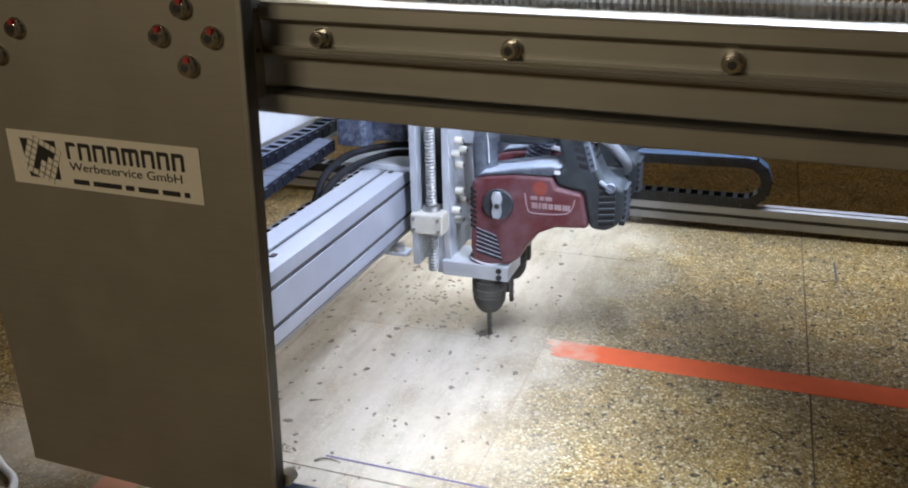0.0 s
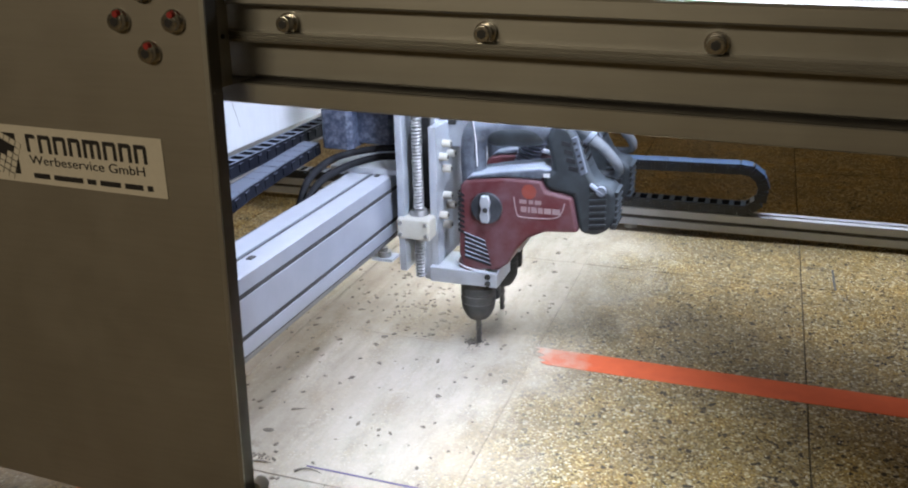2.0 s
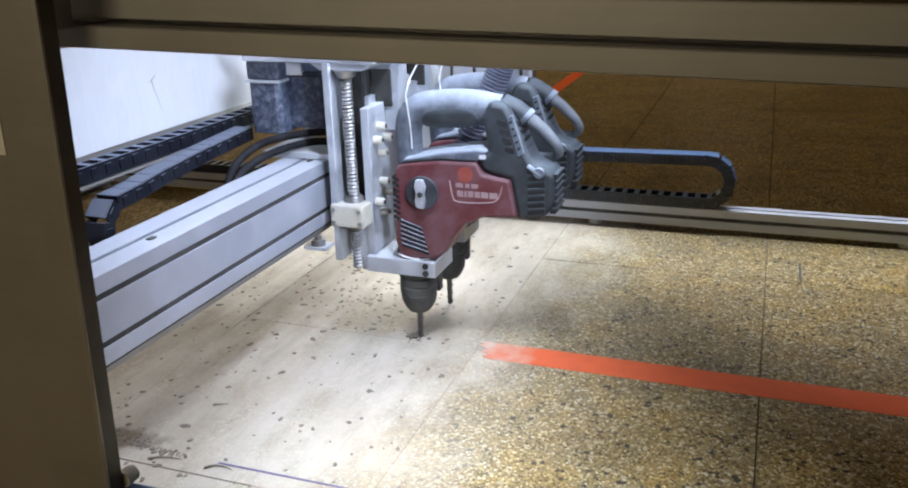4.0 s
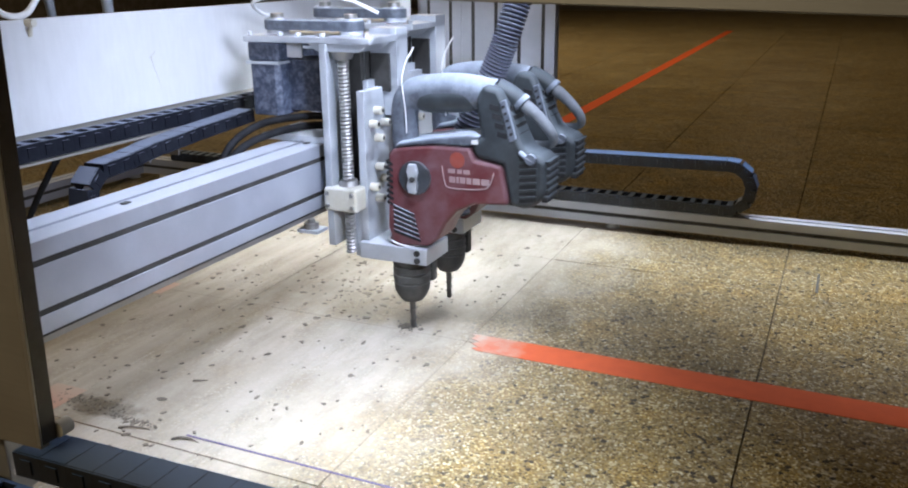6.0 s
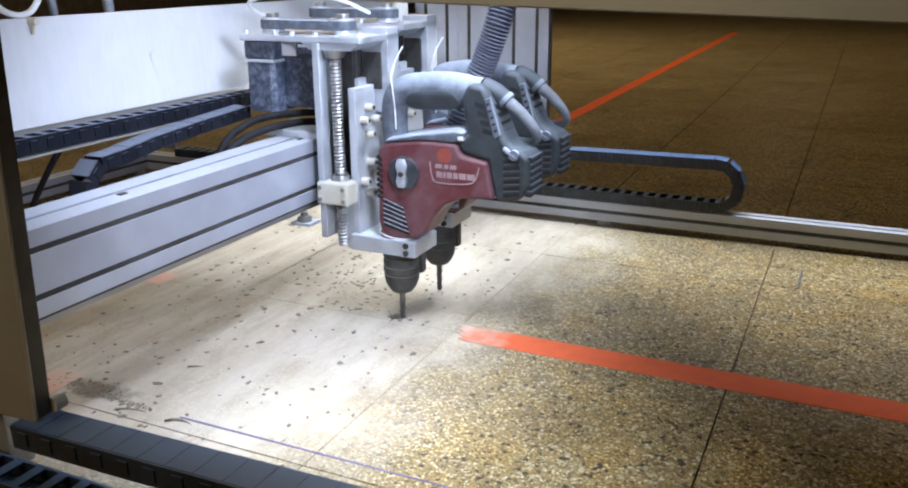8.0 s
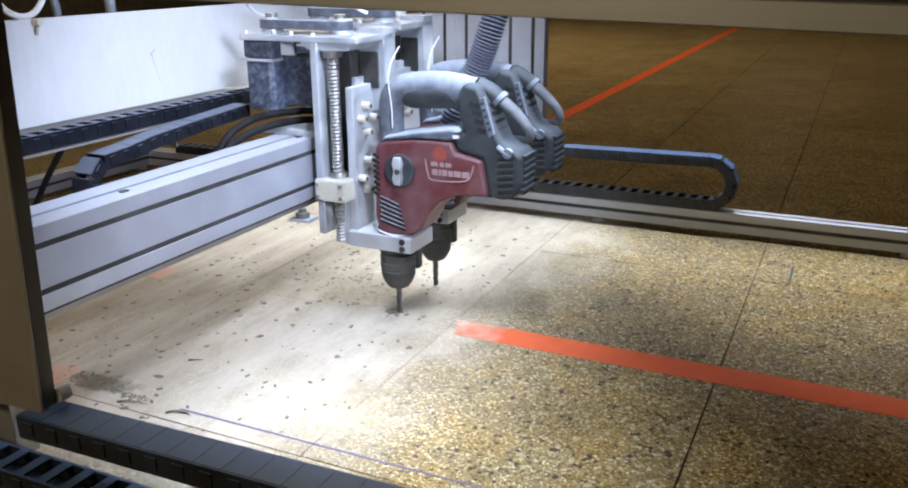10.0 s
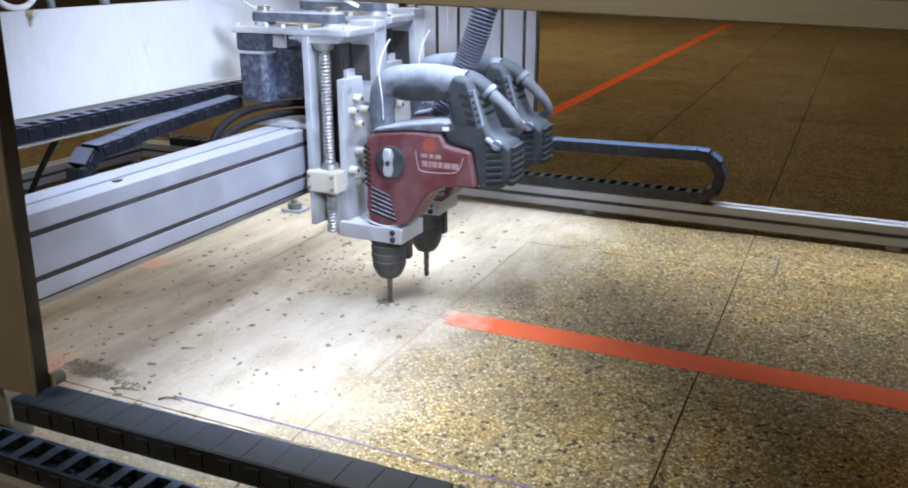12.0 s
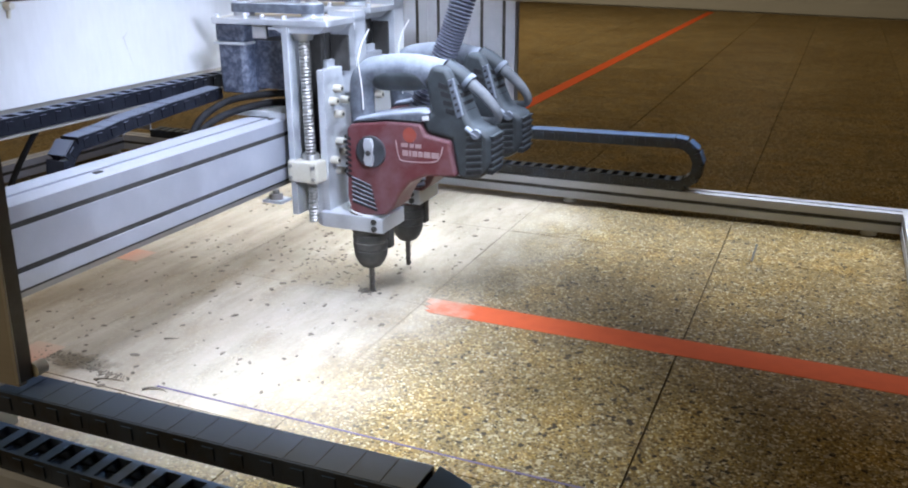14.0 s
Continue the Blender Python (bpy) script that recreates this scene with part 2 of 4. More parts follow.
RUBBER = worn("dark_rubber", (0.030, 0.030, 0.028), 0.6, 0, 0.7, (0.17, 0.165, 0.145))
VOID = worn("black_vent", (0.004, 0.004, 0.005), 0.8, 0, 0.05)
RED = worn("red_tool_housing", (0.105, 0.024, 0.027), 0.40, 0, 0.55, (0.20, 0.14, 0.155), (60, 60, 60), settle=0.35, broad_scale=18)
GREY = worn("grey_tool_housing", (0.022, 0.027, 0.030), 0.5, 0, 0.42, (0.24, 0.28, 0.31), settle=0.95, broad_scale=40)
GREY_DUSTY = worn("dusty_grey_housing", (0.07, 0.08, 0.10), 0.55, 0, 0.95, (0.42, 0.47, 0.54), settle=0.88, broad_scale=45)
MOTOR = worn("blue_black_motor", (0.030, 0.040, 0.070), 0.5, 0.1, 0.36, (0.40, 0.44, 0.54), (90, 90, 12), settle=0.3, broad_scale=110)
NYLON = worn("dusty_nylon", (0.52, 0.49, 0.40), 0.5, 0, 0.5, (0.62, 0.61, 0.58), broad_scale=50)
WHITE = worn("white_panel", (0.60, 0.60, 0.61), 0.5, 0, 0.4, (0.48, 0.47, 0.47), (30, 30, 6))
CABLE = worn("white_cable", (0.80, 0.80, 0.80), 0.5, 0, 0.2)
GREY_CABLE = worn("grey_cable", (0.10, 0.11, 0.12), 0.5, 0, 0.6, (0.40, 0.42, 0.45))
HOSE = worn("hose_plastic", (0.016, 0.019, 0.032), 0.4, 0, 0.5, (0.34, 0.37, 0.46), settle=0.95)
STICKER = worn("sticker_film", (0.72, 0.69, 0.63), 0.45, 0, 0.05)
INK = worn("sticker_ink", (0.02, 0.02, 0.025), 0.5, 0, 0.0)
PRINT = worn("pale_print", (0.28, 0.19, 0.19), 0.5, 0, 0.2)
ORANGE = worn("orange_print", (0.24, 0.040, 0.022), 0.45, 0, 0.5, (0.25, 0.10, 0.09), broad_scale=60)
REDMARK = worn("red_paint_mark", (0.35, 0.02, 0.02), 0.5, 0, 0.0)
CHALK = worn("violet_chalk", (0.10, 0.08, 0.17), 0.8, 0, 0.45, (0.22, 0.18, 0.27), broad_scale=30)
GRIT = worn("dark_grit", (0.10, 0.085, 0.070), 0.9, 0, 0.6, (0.34, 0.29, 0.22))
WALL = worn("dark_brown_wall", (0.07, 0.055, 0.04), 0.8, 0, 0.1)
CEILING = worn("ceiling_paint", (0.5, 0.45, 0.38), 0.85, 0, 0.1)


# ---- building helpers ----
def finish(name, bm, material, parent=None, label="", smooth=False, bevel=0.0, segments=2):
    bmesh.ops.recalc_face_normals(bm, faces=bm.faces)
    mesh = bpy.data.meshes.new(name)
    bm.to_mesh(mesh)
    bm.free()
    mesh.materials.append(material)
    ob = new(name, mesh)
    if parent:
        ob.parent = parent
    if label:
        tagged(ob, label)
    if bevel:
        mod = ob.modifiers.new("bevel", "BEVEL")
        mod.width, mod.segments, mod.limit_method, mod.angle_limit = bevel, segments, "ANGLE", radians(35)
    if smooth or bevel:
        for f in mesh.polygons:
            f.use_smooth = True
        if smooth:
            mesh.set_sharp_from_angle(angle=radians(38))
        else:
            mod = ob.modifiers.new("normals", "WEIGHTED_NORMAL")
    return ob


def part(name, bm, material, parent, label="", **more):
    return finish(name, bm, material, parent, label, **more)


def box(x0, x1, y0, y1, z0, z1, bm=None):
    bm = bm or bmesh.new()
    m = Matrix.LocRotScale(((x0 + x1) / 2, (y0 + y1) / 2, (z0 + z1) / 2), None, (x1 - x0, y1 - y0, z1 - z0))
    bmesh.ops.create_cube(bm, size=1, matrix=m)
    return bm


def rod(a, b, r0, r1=None, sides=20, bm=None):
    bm = bm or bmesh.new()
    a, b = Vector(a), Vector(b)
    turn = (b - a).to_track_quat("Z", "Y").to_matrix().to_4x4()
    bmesh.ops.create_cone(bm, cap_ends=True, segments=sides, radius1=r0, radius2=r0 if r1 is None else r1, depth=(b - a).length,
                          matrix=Matrix.Translation((a + b) / 2) @ turn)
    return bm


def prism(outline, y0, y1, axis="y", bm=None):
    """An outline in the plane across axis, drawn out from y0 to y1 along it."""
    bm = bm or bmesh.new()
    put = {"y": lambda u, v, w: (u, w, v), "x": lambda u, v, w: (w, u, v), "z": lambda u, v, w: (u, v, w)}[axis]
    low = [bm.verts.new(put(u, v, y0)) for u, v in outline]
    high = [bm.verts.new(put(u, v, y1)) for u, v in outline]
    bm.faces.new(low)
    bm.faces.new(high[::-1])
    for i in range(len(outline)):
        bm.faces.new((low[i], low[i - 1], high[i - 1], high[i]))
    return bm


def smooth_path(points, count):
    """A rounded line through the points, at even parameter steps."""
    pts = [Vector(p) for p in points]
    pts = [2 * pts[0] - pts[1]] + pts + [2 * pts[-1] - pts[-2]]
    out, spans = [], len(pts) - 3
    for i in range(count + 1):
        s = i / count * spans
        k = min(int(s), spans - 1)
        t = s - k
        a, b, c, d = pts[k:k + 4]
        out.append(0.5 * (2 * b + (c - a) * t + (2 * a - 5 * b + 4 * c - d) * t * t + (3 * b - a - 3 * c + d) * t ** 3))
    return out


def tube(points, radius, count=24, sides=12, squash=(1, 1), bm=None):
    """A tube along a rounded line; radius may be a function of 0..1."""
    bm = bm or bmesh.new()
    line = smooth_path(points, count)
    rings, up = [], None
    for i, p in enumerate(line):
        way = (line[min(i + 1, count)] - line[max(i - 1, 0)]).normalized()
        if up is None:
            up = way.cross(Vector((0, 1, 0)))
            up = (up if up.length > 0.1 else way.cross(Vector((1, 0, 0)))).normalized()
        up = (up - way * up.dot(way)).normalized()
        side = way.cross(up)
        r = radius(i / count) if callable(radius) else radius
        rings.append([bm.verts.new(p + up * r * squash[0] * math.cos(a) + side * r * squash[1] * math.sin(a)) for a in (math.tau * j / sides for j in range(sides))])
    for r, q in zip(rings, rings[1:]):
        for j in range(sides):
            bm.faces.new((r[j - 1], r[j], q[j], q[j - 1]))
    bm.faces.new(rings[0])
    bm.faces.new(rings[-1][::-1])
    return bm


def slotted(w, h, nw, nh, slot=0.010, deep=0.012, pitch=None):
    """Cross-section of an extruded profile from (0, 0) to (w, h), with nw slots below and above and nh on each side."""
    def side(length, n, step=None):
        pts = [(0, 0)]
        for i in range(n):
            c = length / 2 + (i - (n - 1) / 2) * step if step else length * (i + 0.5) / n
            pts += [(c - slot / 2, 0), (c - slot / 2, 0.003), (c - slot * 0.8, 0.0045), (c - slot * 0.5, deep), (c + slot * 0.5, deep), (c + slot * 0.8, 0.0045), (c + slot / 2, 0.003), (c + slot / 2, 0)]
        return pts
    out = [(u, v) for u, v in side(w, nw)]
    out += [(w - v, u) for u, v in side(h, nh, pitch)]
    out += [(w - u, h - v) for u, v in side(w, nw)]
    out += [(v, h - u) for u, v in side(h, nh, pitch)]
    return out


def thing(name, at, label, category, group="", kind=""):
    ob = new(name)
    ob.matrix_world = Matrix.Translation(at)
    ob.empty_display_size = 0.05
    return tagged(ob, label, category, group, kind)


def letters(text, size, m, material, parent, name):
    curve = bpy.data.curves.new(name, "FONT")
    curve.body, curve.size, curve.extrude = text, size, 0.0001
    ob = bpy.data.objects.new(name, curve)
    mesh = bpy.data.meshes.new_from_object(ob)
    bpy.data.objects.remove(ob)
    mesh.materials.append(material)
    made = new(name, mesh)
    made.parent = parent
    made.matrix_basis = m
    return made


# ---- room ----
floor = tagged(finish("floor", box(-6, 6, -4, 12, -0.06, -0.004), GROUT), "terrazzo tile floor with dark joints, dusty by the machine", "floor", kind="structure")
tagged(finish("wall_north", box(-6.2, 6.2, 12, 12.2, -0.06, 3.3), WALL), "dark brown plaster wall", "wall", kind="structure")
tagged(finish("wall_south", box(-6.2, 6.2, -4.2, -4, -0.06, 3.3), WALL), "dim brown plaster wall", "wall", kind="structure")
tagged(finish("wall_west", box(-6.2, -6, -4, 12, -0.06, 3.3), WALL), "dim brown plaster wall", "wall", kind="structure")
tagged(finish("wall_east", box(6, 6.2, -4, 12, -0.06, 3.3), WALL), "dim brown plaster wall", "wall", kind="structure")
tagged(finish("ceiling", box(-6.2, 6.2, -4.2, 12.2, 3.3, 3.4), CEILING), "plain painted ceiling", "ceiling", kind="structure")

# ---- base frame of the machine: slotted rails on small feet ----
RAIL_Z0, RAIL_Z1 = 0.013, 0.058


def rail(x0, y0, length, along, label):
    ob = thing("base_rail", (x0, y0, 0), label, "rail", "base rails")
    out = slotted(0.045, 0.045, 1, 1, 0.009, 0.011)
    bm = prism([(u, v + RAIL_Z0) for u, v in out], 0, length, along)
    part("rail_profile", bm, ALU, ob)
    # dark inserts stand in for the shade inside the rail slots
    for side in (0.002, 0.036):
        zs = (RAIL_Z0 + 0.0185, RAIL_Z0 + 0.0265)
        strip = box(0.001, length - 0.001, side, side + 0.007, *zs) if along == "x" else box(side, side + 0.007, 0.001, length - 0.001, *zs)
        part("slot_strip", strip, EDGE, ob, "dark strip for the shade in the slot")
    n = max(2, int(length / 0.6))
    for i in range(n + 1):
        d = 0.06 + i * (length - 0.12) / n
        p = (d, 0.0225) if along == "x" else (0.0225, d)
        part("foot", rod((*p, 0), (*p, RAIL_Z0), 0.017, 0.014, 16), NYLON, ob, "pale plastic foot")
    return ob


rail(-1.66, 2.265, 2.17, "x", "silver slotted aluminium rail along the floor")
rail(-1.66, 0.81, 2.17, "x", "silver slotted aluminium rail under a cable chain")
rail(-1.705, 0.81, 1.50, "y", "silver slotted aluminium base rail on the floor")
rail(0.51, 0.81, 1.50, "y", "silver slotted aluminium base rail on the floor")


# ---- cable chains ----
def chain_link(width, high, pitch):
    bm = bmesh.new()
    for s in (-1, 1):
        y = s * (width / 2 - 0.002)
        prism([(-pitch * 0.497, -high / 2), (pitch * 0.497, -high / 2), (pitch * 0.497, high / 2), (-pitch * 0.497, high / 2)], y - 0.002, y + 0.002, "y", bm)
        box(-pitch * 0.2, pitch * 0.2, y + s * 0.0005, y + s * 0.0035, -high * 0.30, high * 0.30, bm)
    box(-pitch * 0.488, pitch * 0.488, -width / 2 + 0.002, width / 2 - 0.002, high / 2 - 0.002, high / 2 + 0.0006, bm)
    box(-pitch * 0.20, pitch * 0.20, -width / 2 + 0.003, width / 2 - 0.003, -high / 2, -high / 2 + 0.003, bm)
    bmesh.ops.recalc_face_normals(bm, faces=bm.faces)
    mesh = bpy.data.meshes.new("link")
    bm.to_mesh(mesh)
    bm.free()
    return mesh


def cable_chain(line, across, width, high, pitch, material, label):
    """Links along a line in the plane across the given direction; their covers face outwards, to the right of the way."""
    ob = thing("cable_chain", line[0], label, "cable chain", "cable chains")
    mesh = chain_link(width, high, pitch)
    mesh.materials.append(material)
    lengths = [0.0]
    for a, b in zip(line, line[1:]):
        lengths.append(lengths[-1] + (b - a).length)
    n = int(lengths[-1] / pitch)
    base = ob.matrix_world.inverted()
    for i in range(n):
        s = (i + 0.5) * pitch
        k = max(j for j, d in enumerate(lengths) if d <= s)
        k = min(k, len(line) - 2)
        way = (line[k + 1] - line[k]).normalized()
        p = line[k] + way * (s - lengths[k])
        out = way.cross(across) * -1
        m = Matrix((way, across, out)).transposed().to_4x4()
        if m.determinant() < 0:
            m = Matrix((way, -across, out)).transposed().to_4x4()
        link = new("link", mesh)
        link.parent = ob
        link.matrix_basis = base @ Matrix.Translation(p) @ m
    return ob


def loop_line(x_start_low, x_bend, x_start_high, z_low, z_high, y, sag=0.0):
    r = (z_high - z_low) / 2
    pts = [Vector((x_start_low, y, z_low)), Vector((x_bend, y, z_low))]
    for i in range(1, 12):
        a = -math.pi / 2 + math.pi * i / 12
        pts.append(Vector((x_bend + r * math.cos(a), y, z_low + r + r * math.sin(a))))
    n = 8
    for i in range(n + 1):
        s = i / n
        pts.append(Vector((x_bend + (x_start_high - x_bend) * s, y, z_high - sag * s)))
    return pts


Y = Vector((0, 1, 0))
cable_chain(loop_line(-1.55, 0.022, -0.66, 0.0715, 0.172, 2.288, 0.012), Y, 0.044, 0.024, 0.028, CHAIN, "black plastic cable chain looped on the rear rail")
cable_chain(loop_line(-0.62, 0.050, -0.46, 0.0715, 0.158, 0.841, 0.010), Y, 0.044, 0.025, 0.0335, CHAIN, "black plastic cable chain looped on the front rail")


# ---- gantry: end plates, beam, crossbar ----
DROP = math.atan(0.025)


def front_plate():
    ob = thing("gantry_end_plate", (-0.57, 0.82, 0.17), "dull grey aluminium plate carrying a printed sticker", "machine plate")
    w = lambda b: bmesh.ops.translate(b, verts=b.verts, vec=(0.57, -0.82, -0.17)) or b
    part("plate", w(prism([(-0.745, 0.152), (-0.52, 0.146), (-0.47, 0.170), (-0.411, 0.172), (-0.379, 0.95), (-0.745, 0.95)], 0.82, 0.830)), ALU_DULL, ob, bevel=0.001)
    part("edge_strip", w(prism([(-0.416, 0.176), (-0.410, 0.176), (-0.378, 0.95), (-0.384, 0.95)], 0.8225, 0.838)), STRIP, ob, "dark grey edge strip")
    part("edge_lip", w(prism([(-0.414, 0.176), (-0.4095, 0.176), (-0.3775, 0.95), (-0.382, 0.95)], 0.8192, 0.8215)), ALU_BAR, ob)
    part("carriage_block", w(box(-0.59, -0.53, 0.868, 0.90, 0.058, 0.30)), ALU_DULL, ob, bevel=0.002)
    part("carriage_spacer", w(box(-0.59, -0.53, 0.830, 0.868, 0.19, 0.30)), ALU_DULL, ob)
    part("roller", w(rod((-0.409, 0.838, 0.184), (-0.409, 0.852, 0.184), 0.008)), NYLON, ob, "small white nylon roller")
    for cx, cz in ((-0.447, 0.661), (-0.665, 0.664), (-0.447, 0.80), (-0.665, 0.80)):
        for dx, dz in ((0.028, 0), (-0.027, 0), (0, 0.025), (0, -0.026)):
            x, z = cx + dx, cz + dz
            bolt = part("bolt", w(rod((x, 0.8205, z), (x, 0.811, z), 0.0082, 0.0078, 20)), CHROME, ob, "chrome socket bolt with red paint mark", bevel=0.0012)
            part("washer", w(rod((x, 0.82, z), (x, 0.8180, z), 0.0105, None, 20)), CHROME, bolt)
            part("socket", w(rod((x, 0.8112, z), (x, 0.8104, z), 0.0040, None, 6)), INK, bolt)
            part("paint_mark", w(rod((x + 0.003, 0.8135, z + 0.0065), (x + 0.003, 0.8095, z + 0.0065), 0.0035, 0.0028, 8)), REDMARK, bolt, "red paint dab")
    return ob


front_plate()


def sticker():
    ob = thing("sticker", (-0.679, 0.8192, 0.508), "white company sticker with dark logo and lettering on grey plate", "sticker")
    ob.rotation_euler = (0, radians(1.2), 0)
    part("film", prism([(0, 0), (0.228, 0), (0.228, 0.056), (0, 0.056)], 0.0, 0.0006), STICKER, ob)
    y0, y1 = -0.0004, 0.0
    part("logo_square", prism([(0.022, 0.008), (0.060, 0.008), (0.060, 0.048), (0.016, 0.048)], y0, y1), INK, ob, "black logo square")
    # tilted tile grid over the square
    for i in range(6):
        for j in range(6):
            if (i, j) in ((2, 1), (2, 2), (2, 3), (3, 3), (2, 4), (3, 4), (4, 4)):
                continue
            c = Matrix.Rotation(radians(-24), 2) @ Vector(((i - 2.5) * 0.0068, (j - 2.5) * 0.0068))
            q = [Matrix.Rotation(radians(-24), 2) @ Vector(d) for d in ((-0.0029, -0.0029), (0.0029, -0.0029), (0.0029, 0.0029), (-0.0029, 0.0029))]
            part("logo_tile", prism([(0.040 + c.x + d.x, 0.028 + c.y + d.y) for d in q], y0 - 0.0004, y0), STICKER, ob)
    x = 0.073
    for wide, legs in ((0.0135, 1), (0.0165, 2), (0.0165, 2), (0.0155, 2), (0.0215, 3), (0.0165, 2), (0.0155, 2), (0.0155, 2)):
        w, t = wide - 0.002, 0.0036
        outline = [(x, 0.031), (x + t, 0.031), (x + t, 0.0445)]
        for k in range(1, legs):
            a = x + k * (w - t) / (legs - 1)
            outline += [(a, 0.0445), (a, 0.031), (a + t, 0.031), (a + t, 0.0445)]
        outline += [(x + w, 0.0445), (x + w, 0.0465), (x + w - 0.002, 0.0485), (x, 0.0485)]
        if legs > 1:
            del outline[-4]
        part("lettering_shape", prism(outline, y0, y1), INK, ob, "bold dark lettering shape")
        x += wide + 0.0012
    m = pose(0.074, y0, 0.0195, 90) @ Matrix.Diagonal((1.22, 1, 1, 1))
    letters("Werbeservice GmbH", 0.0125, m, INK, ob, "lettering")
    x = 0.076
    for wide in (0.019, 0.034, 0.010, 0.023, 0.020, 0.006):
        part("small_print_bar", box(x, x + wide, y0, y1, 0.0055, 0.0105), INK, ob)
        x += wide + 0.005
    return ob


sticker()


def crossbar():
    """Upper rail with stepped front: (y, z) section drawn out along x, dropping slightly towards its far end."""
    ob = thing("upper_crossbar", (0, 0.861, 0.5766), "grey extruded aluminium crossbar with bolts along a channel", "machine beam")
    ob.rotation_euler = (0, DROP, 0)
    w = lambda b: bmesh.ops.translate(b, verts=b.verts, vec=(0, -0.861, -0.5766)) or b
    section = [(0.862, 0.5766), (0.861, 0.5776), (0.861, 0.5935), (0.862, 0.5945), (0.892, 0.5945), (0.892, 0.5985), (0.8815, 0.5990), (0.8815, 0.6295), (0.862, 0.6305), (0.861, 0.6325), (0.8625, 0.6333), (0.861, 0.6345), (0.8625, 0.6357), (0.861, 0.6369),
               (0.8625, 0.6381), (0.861, 0.6392), (0.8715, 0.6400), (0.8715, 0.6615), (0.859, 0.6622), (0.857, 0.6640), (0.857, 0.6755), (0.859, 0.6780), (0.865, 0.6800), (0.875, 0.6810), (0.877, 0.6780), (0.882, 0.6780), (0.884, 0.6810), (0.893, 0.6800), (0.893, 0.5766)]
    part("bar_profile", w(prism(section, -0.45, 1.6, "x")), ALU_BAR, ob)
    # dark sheet painted where the ledge lies in shadow
    part("slot_strip", w(box(-0.392, 1.598, 0.8635, 0.8915, 0.5946, 0.5952)), EDGE, ob, "dark strip for the shade on the lower ledge")
    part("end_bracket", w(box(-0.404, -0.3965, 0.838, 0.8605, 0.5925, 0.76)), ALU_BAR, ob, bevel=0.001)
    for z in (0.672, 0.636):
        part("small_screw", w(rod((-0.3970, 0.850, z), (-0.3955, 0.850, z), 0.0022, None, 10)), EDGE, ob)
    for i in range(9):
        x = -0.341 + i * 0.1765
        bolt = part("bolt", w(rod((x, 0.871, 0.6475), (x, 0.857, 0.6475), 0.0072, 0.0068, 20)), CHROME, ob, "round chrome bolt head", bevel=0.001)
        part("washer", w(rod((x, 0.8712, 0.6475), (x, 0.867, 0.6475), 0.0090, None, 20)), CHROME, bolt)
        part("socket", w(rod((x, 0.8572, 0.6475), (x, 0.8564, 0.6475), 0.0038, None, 6)), INK, bolt)
    return ob


crossbar()


def threaded(a, b, radius, pitch, bm=None):
    """A threaded spindle: rings of alternating radius from a to b."""
    a, b = Vector(a), Vector(b)
    n = int((b - a).length / pitch)
    rings = []
    bm = bm or bmesh.new()
    turn = (b - a).to_track_quat("Z", "Y").to_matrix()
    for i in range(2 * n + 1):
        c = a + (b - a) * (i / (2 * n))
        r = radius if i % 2 else radius * 0.74
        rings.append([bm.verts.new(c + turn @ Vector((r * math.cos(t), r * math.sin(t), pitch * 0.5 * (t / math.tau - 0.5)))) for t in (math.tau * j / 12 for j in range(12))])
    for p, q in zip(rings, rings[1:]):
        for j in range(12):
            bm.faces.new((p[j - 1], p[j], q[j], q[j - 1]))
    bm.faces.new(rings[0])
    bm.faces.new(rings[-1])
    return bm


def upper_screw():
    ob = thing("ball_screw", (0, 0.96, 0.681), "long steel ball screw behind the crossbar", "ball screw")
    w = lambda b: bmesh.ops.translate(b, verts=b.verts, vec=(0, -0.96, -0.681)) or b
    ob.rotation_euler = (0, DROP, 0)
    part("spindle", w(threaded((-0.26, 0.958, 0.679), (1.5, 0.958, 0.679), 0.0105, 0.0064)), STEEL, ob, smooth=False)
    part("end_bearing", w(box(-0.300, -0.26, 0.928, 0.985, 0.64, 0.71)), ALU_BAR, ob, bevel=0.002)
    part("support_ledge", w(box(-0.30, 1.6, 0.8935, 0.928, 0.63, 0.64)), ALU_BAR, ob)
    return ob


upper_screw()


